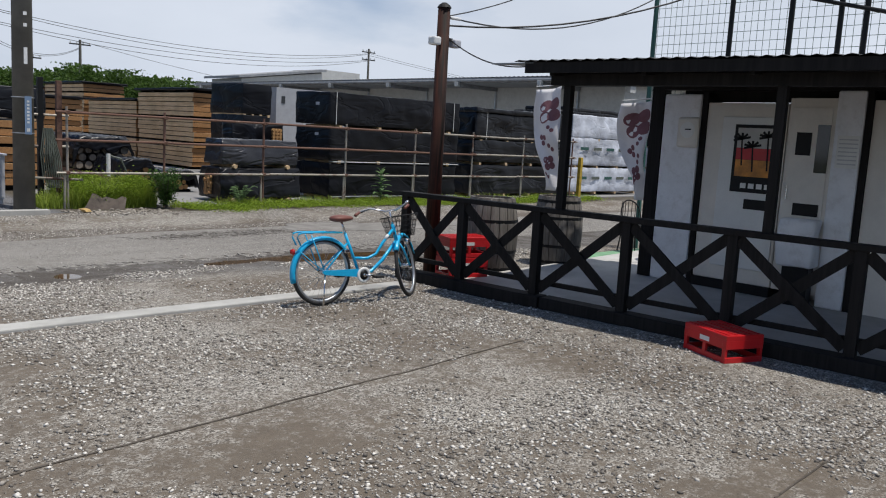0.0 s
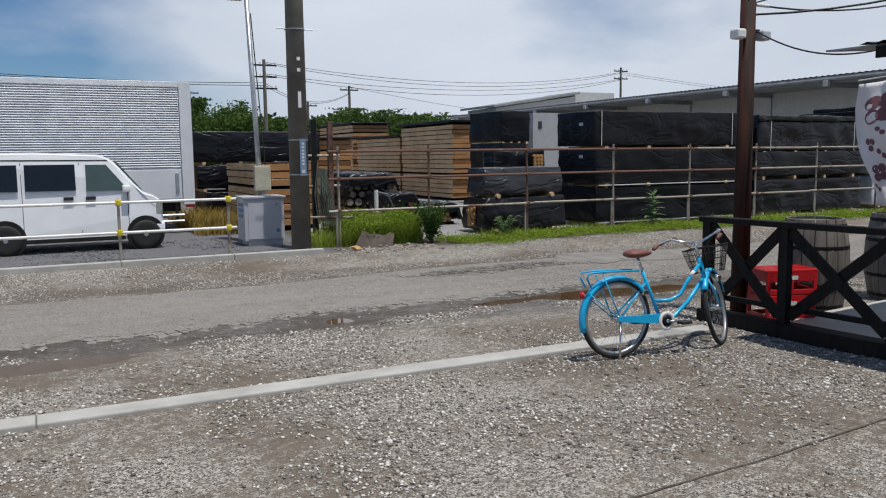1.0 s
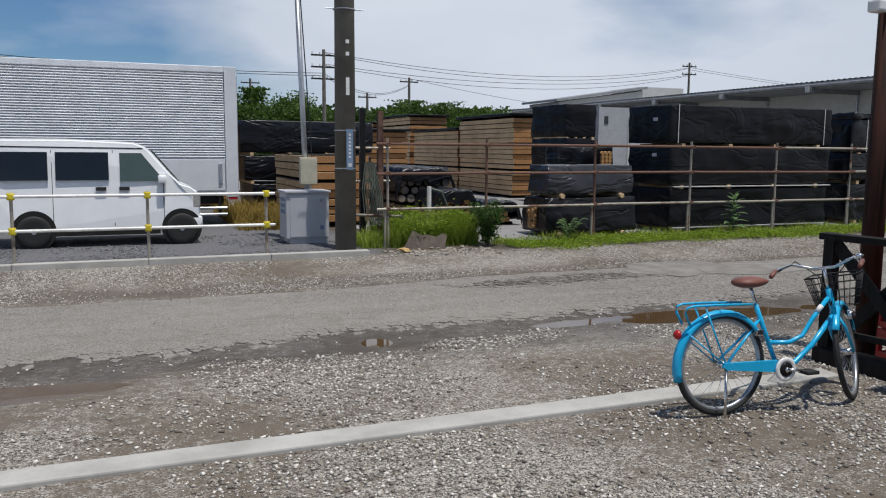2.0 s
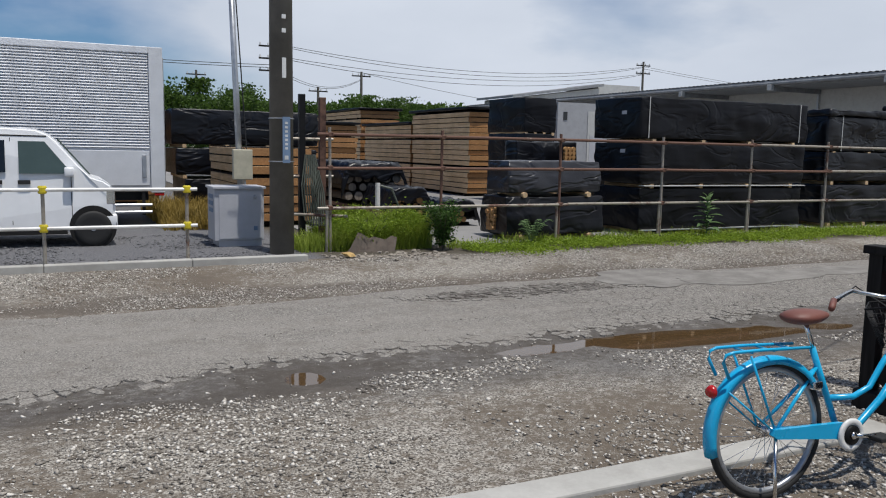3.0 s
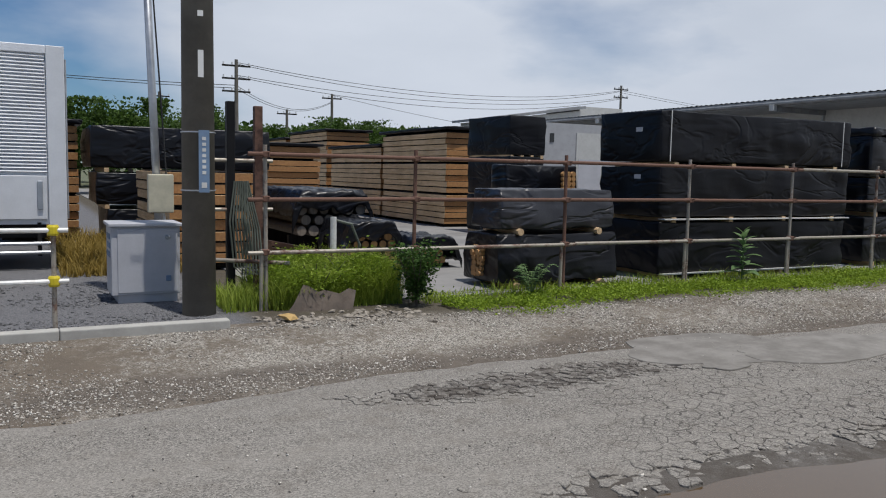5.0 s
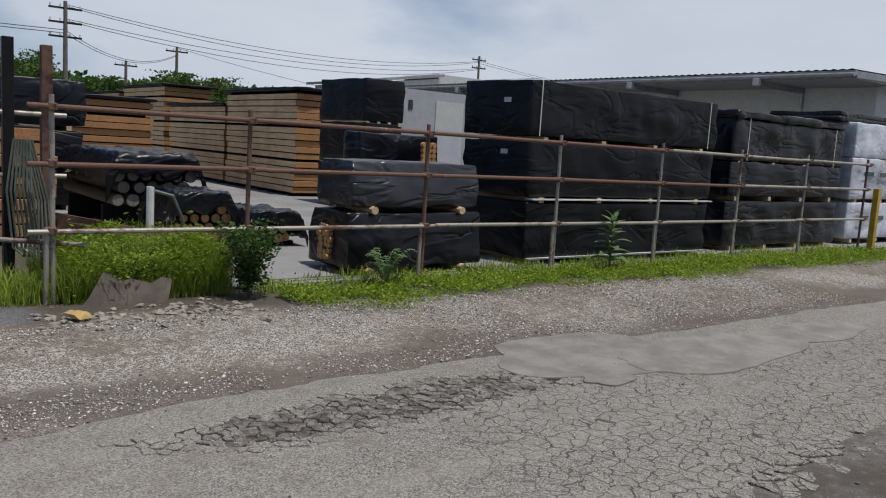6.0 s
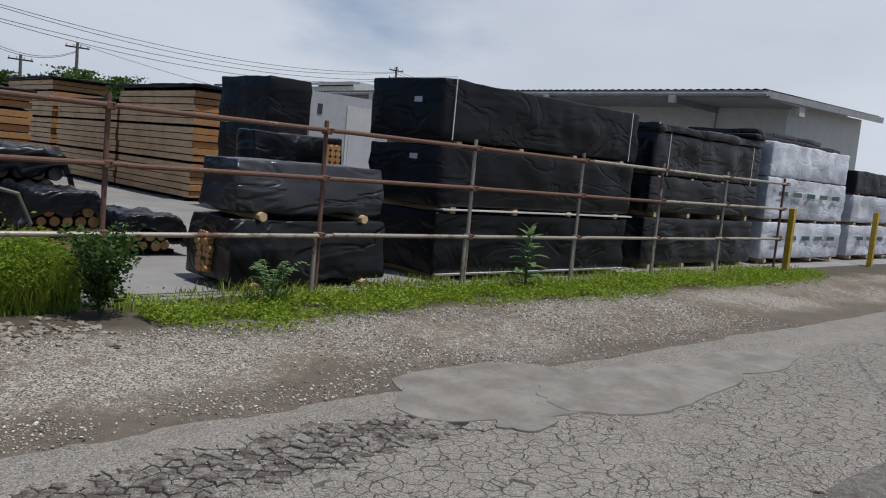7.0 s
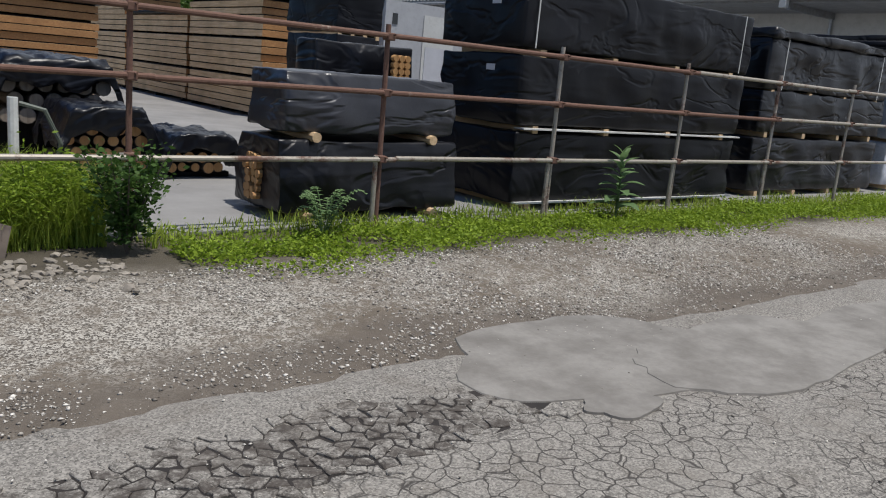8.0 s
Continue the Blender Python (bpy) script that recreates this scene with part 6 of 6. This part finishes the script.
def rubble():
    rnd = random.Random(9)
    for k in range(240):
        x, y = rnd.uniform(4.9, 6.9), 14.68 + rnd.gauss(0, 0.2)
        r = 0.11 if k == 3 else 0.012 + 0.045 * rnd.random() ** 1.5
        bm = bmesh.new()
        bmesh.ops.create_icosphere(bm, subdivisions=1, radius=r)
        for v in bm.verts:
            v.co = Vector((v.co.x * 1.3, v.co.y, v.co.z * 0.55)) * (0.75 + 0.5 * noise.noise(v.co * 14 + Vector((k, 0, 0))))
        ob = solid("rubble_stone", bm, M["foam" if k == 3 else "rubble"], "broken piece of rubble at the fence foot", "rubble", "rubble pieces")
        ob.matrix_basis = pose(5.26, 14.68, 0.05, 0, 0, 20) if k == 3 else pose(x, y, r * 0.2, rnd.uniform(-14, 14), rnd.uniform(-14, 14), rnd.uniform(0, 360))
    sheet = prism([(0, 0), (1.05, 0), (1.12, 0.3), (1.0, 0.34), (0.85, 0.26), (0.6, 0.33), (0.5, 0.3), (0.35, 0.4), (0.27, 0.42), (0.1, 0.12)], 0, 0.015)
    ob = solid("broken_board", sheet, plain("stained_board", (0.14, 0.112, 0.09), 0.8, vary=0.4, dirt=(0.06, 0.035, 0.025)), "broken grey sheet leaning among the weeds", "board")
    ob.matrix_basis = pose(5.42, 15.24, 0.0, -14, 0, -4) @ Matrix.Diagonal((0.75, 1, 0.75, 1))


rubble()


# ---- loose stones, asphalt plates ----
def stones(name, n, area, lo, hi, seed, label, mat_="stones", on_road=False):
    rnd = np.random.default_rng(seed)
    x0, x1, y0, y1 = area
    x, y = rnd.uniform(x0, x1, n), rnd.uniform(y0, y1, n)
    field = np.array([noise.fractal(Vector((a * 0.7, b * 0.7, seed)), 0.8, 2, 3) for a, b in zip(x, y)])
    keep = (field > rnd.uniform(-0.42, 0.4, n)) & ~((y > 6.37) & (y < 6.62) & (x < 5.9)) & ~((x > 6.4) & (y < 6.8)) & ~((y > 14.55) & (y < 14.8))
    hol = np.array([hollow(a, b) if b < 9.9 else 0 for a, b in zip(x, y)])
    rs = np.array([road_edge_south(a) for a in x])
    rn = np.array([road_edge_north(a) for a in x])
    keep &= on_road | ~((y > 8.75 + 0.5 * field) & (y < 9.9) & (rnd.random(n) < 0.93))
    keep &= on_road | (hol < 0.012) & ((y < rs + rnd.uniform(-0.2, 0.15, n)) | (y > rn - rnd.uniform(-0.2, 0.15, n)))
    x, y = x[keep], y[keep]
    n = len(x)
    z = np.array([dip(b) + 0.012 if on_road else ground_height(a, b) for a, b in zip(x, y)])
    s = lo + (hi - lo) * rnd.random(n) ** 3.4
    base = np.array([(1, 0, 0.1), (0, 1, 0), (-1, 0, 0.1), (0, -1, 0), (0.25, 0.2, 0.5), (0, 0, -0.5)])
    v = base[None] * (1 + rnd.uniform(-0.4, 0.4, (n, 6, 1))) + rnd.uniform(-0.3, 0.3, (n, 6, 3))
    a = rnd.uniform(0, math.tau, n)
    ca, sa = np.cos(a)[:, None], np.sin(a)[:, None]
    v = np.stack([v[..., 0] * ca - v[..., 1] * sa * 0.75, v[..., 0] * sa + v[..., 1] * ca * 0.75, v[..., 2]], -1) * s[:, None, None]
    v += np.stack([x, y, z + s * 0.2], 1)[:, None]
    tri = np.array([(0, 1, 4), (1, 2, 4), (2, 3, 4), (3, 0, 4), (1, 0, 5), (2, 1, 5), (3, 2, 5), (0, 3, 5)])
    f = (tri[None] + 6 * np.arange(n)[:, None, None]).reshape(-1, 3)
    leaf_stuff(name, v.reshape(-1, 3), f, M[mat_], label, "gravel")


stones("loose_gravel", 215000, (-3, 6.6, 0.8, 9.8), 0.0045, 0.021, 1, "loose pale crushed-stone gravel on packed dirt")
stones("road_gravel", 135000, (-1, 15, 11.9, 14.6), 0.0045, 0.017, 2, "loose gravel along the road shoulder")
stones("lot_gravel", 9000, (-2, 4.6, 14.8, 18.5), 0.012, 0.03, 3, "grey crushed stone of the car park", "lot_stones")
stones("lot_gravel", 16000, (6.6, 10, 6.9, 9.8), 0.0045, 0.021, 4, "loose gravel beside the puddle")
stones("road_crumbs", 5200, (1.0, 13.0, 9.9, 12.7), 0.004, 0.011, 5, "loose chips of stone scattered over the asphalt", on_road=True)


def blob(name, cx, cy, rx, ry, z, mat_, label, seed):
    bm = bmesh.new()
    pts = []
    for k in range(48):
        t = k * math.tau / 48
        r = 1 + 0.3 * noise.noise(Vector((1.4 * math.cos(t), 1.4 * math.sin(t), seed))) + 0.06 * noise.noise(Vector((6 * math.cos(t), 6 * math.sin(t), seed)))
        pts.append((cx + rx * r * math.cos(t), cy + ry * r * math.sin(t)))
    top = [bm.verts.new((x, y, z)) for x, y in pts]
    low = [bm.verts.new((cx + (x - cx) * 1.01, cy + (y - cy) * 1.01, z - 0.02)) for x, y in pts]
    bm.faces.new(top)
    for k in range(48):
        bm.faces.new((low[k], low[(k + 1) % 48], top[(k + 1) % 48], top[k]))
    solid(name, bm, mat_, label, "road patch", kind="structure")


blob("road_patch", 9.0, 12.15, 1.05, 0.68, -0.076, M["patch"], "smooth grey mortar patch on the road", 1.0)
blob("road_patch", 10.15, 11.68, 1.2, 0.56, -0.071, M["patch"], "smooth grey mortar patch on the road", 4.0)
blob("road_patch", 8.5, 11.52, 0.27, 0.15, -0.07, M["patch"], "small spill of grey mortar on the road", 6.0)
blob("road_patch", 12.1, 11.75, 0.9, 0.36, -0.075, M["patch"], "smooth grey mortar patch on the road", 7.0)
M["crack_dirt"] = concrete("dark_dirt_in_cracks", (0.012, 0.009, 0.008), (0.032, 0.025, 0.021))


for k, pts in enumerate((((0.1, 3.5), (1.4, 3.6), (2.5, 3.72), (3.7, 3.8), (5.2, 3.95)), ((3.7, 1.05), (4.9, 1.1), (6.2, 1.14)))):
    fine_pts = []
    for (xa, ya), (xb, yb) in zip(pts, pts[1:]):
        for q in range(12):
            fine_pts.append((xa + (xb - xa) * q / 12, ya + (yb - ya) * q / 12 + 0.008 * noise.noise(Vector((xa * 3 + q, k, 0))), 0.004 + ground_height(xa + (xb - xa) * q / 12, ya + (yb - ya) * q / 12)))
    solid("ground_rope", tube(fine_pts, 0.006, 6), M["bark"], "thin dark rope laid straight on the gravel", "rope", "parking ropes")


def cell_outline(shift, rnd, hx, hy, cell, shrink):
    """One jittered six-sided plate: corners are shared with its neighbours, then drawn in unevenly."""
    pts = []
    for q in range(6):
        t = q * math.tau / 6
        x, y = hx + cell * math.cos(t), hy + cell * math.sin(t)
        key = (round(x, 3), round(y, 3))
        if key not in shift:
            shift[key] = (rnd.uniform(-0.5, 0.5) * cell, rnd.uniform(-0.5, 0.5) * cell)
        pts.append(Vector((x + shift[key][0], y + shift[key][1], 0)))
    mid = sum(pts, Vector()) / 6
    rough = []
    for a, b in zip(pts, pts[1:] + pts[:1]):
        rough += [a, a.lerp(b, rnd.uniform(0.3, 0.7)) + Vector((rnd.uniform(-0.14, 0.14) * cell, rnd.uniform(-0.14, 0.14) * cell, 0))]
    return [mid + (p - mid) * (shrink + rnd.uniform(-0.07, 0.05)) for p in rough]


def plate_mesh(pts, rnd, base, bm=None):
    bm = bm or bmesh.new()
    tx, ty = rnd.uniform(-0.05, 0.05), rnd.uniform(-0.05, 0.05)
    n = len(pts)
    mid = sum(pts, Vector()) / n
    z = base + rnd.uniform(-0.005, 0.005)
    low = [bm.verts.new((p.x, p.y, base - 0.02)) for p in pts]
    ring = [bm.verts.new((p.x, p.y, z - 0.004 + tx * (p.x - mid.x) + ty * (p.y - mid.y))) for p in pts]
    top = [bm.verts.new((*(p.lerp(mid, 0.12)).xy, z + tx * (p.x - mid.x) + ty * (p.y - mid.y))) for p in pts]
    bm.faces.new(top)
    for a, b in ((low, ring), (ring, top)):
        for q in range(n):
            bm.faces.new((a[q], a[(q + 1) % n], b[(q + 1) % n], b[q]))
    return bm


def cracked_band():
    """Alligator-cracked asphalt: loose plates in dark dirt, denser and lower along the wheel track."""
    rnd, shift, root = random.Random(3), {}, bpy.data.objects["road"]
    cell = 0.052
    dx, dy = cell * 1.5, cell * math.sqrt(3)
    rest = bmesh.new()
    made = 0
    for i in range(-24, 36):
        for j in range(-7, 8):
            hx, hy = i * dx, j * dy + (dy / 2 if i % 2 else 0)
            x, y = hx + 6.55, hy + 11.8 + 0.06 * math.sin(hx * 1.7)
            d = math.hypot((hx - 0.35) / 2.05, hy / 0.36) + 0.35 * noise.noise(Vector((hx * 2.2, hy * 2.2, 3)))
            if d > 1.0 or math.hypot((x - 9.0) / 1.1, (y - 12.15) / 0.72) < 1.08:
                continue
            pts = [p + Vector((6.55, 11.8 + 0.06 * math.sin(hx * 1.7), 0)) for p in cell_outline(shift, rnd, hx, hy, cell, rnd.uniform(0.8, 0.95) + 0.05 * d)]
            if made < 290:
                part("asphalt_plate", plate_mesh(pts, rnd, -0.077), M["asphalt_dirty" if d < 0.8 else "asphalt"], root)
                made += 1
            else:
                plate_mesh(pts, rnd, -0.077, rest)
    tagged(part("asphalt_plates", rest, M["asphalt_dirty"], root), "loose plates of cracked asphalt in dark dirt", kind="stuff")


def broken_edge():
    """Crumbled plates along the southern edge of the asphalt, lying on wet dirt."""
    rnd, shift = random.Random(8), {}
    bm = bmesh.new()
    cell = 0.075
    dx, dy = cell * 1.5, cell * math.sqrt(3)
    for i in range(0, 84):
        for j in range(0, 3):
            x = -0.2 + i * dx
            y0 = road_edge_south(x) - 0.12 + 0.04 * math.sin(x * 3)
            if rnd.random() < (0.0, 0.1, 0.45)[2 - j] * (1.3 if x < 2 else 0.8):
                continue
            pts = cell_outline(shift, rnd, x, j * dy + (dy / 2 if i % 2 else 0), cell, rnd.uniform(0.8, 0.93))
            plate_mesh([p + Vector((0, y0, 0)) for p in pts], rnd, dip(y0) + 0.008 - 0.006 * (2 - j) * 0.5, bm)
    tagged(part("edge_plates", bm, M["asphalt"], bpy.data.objects["road"]), "crumbled pale asphalt plates with dark joints", kind="stuff")


blob("crack_bed", 6.75, 11.81, 1.6, 0.29, -0.083, M["crack_dirt"], "dark dirt bed under broken asphalt", 11.0)
cracked_band()
broken_edge()
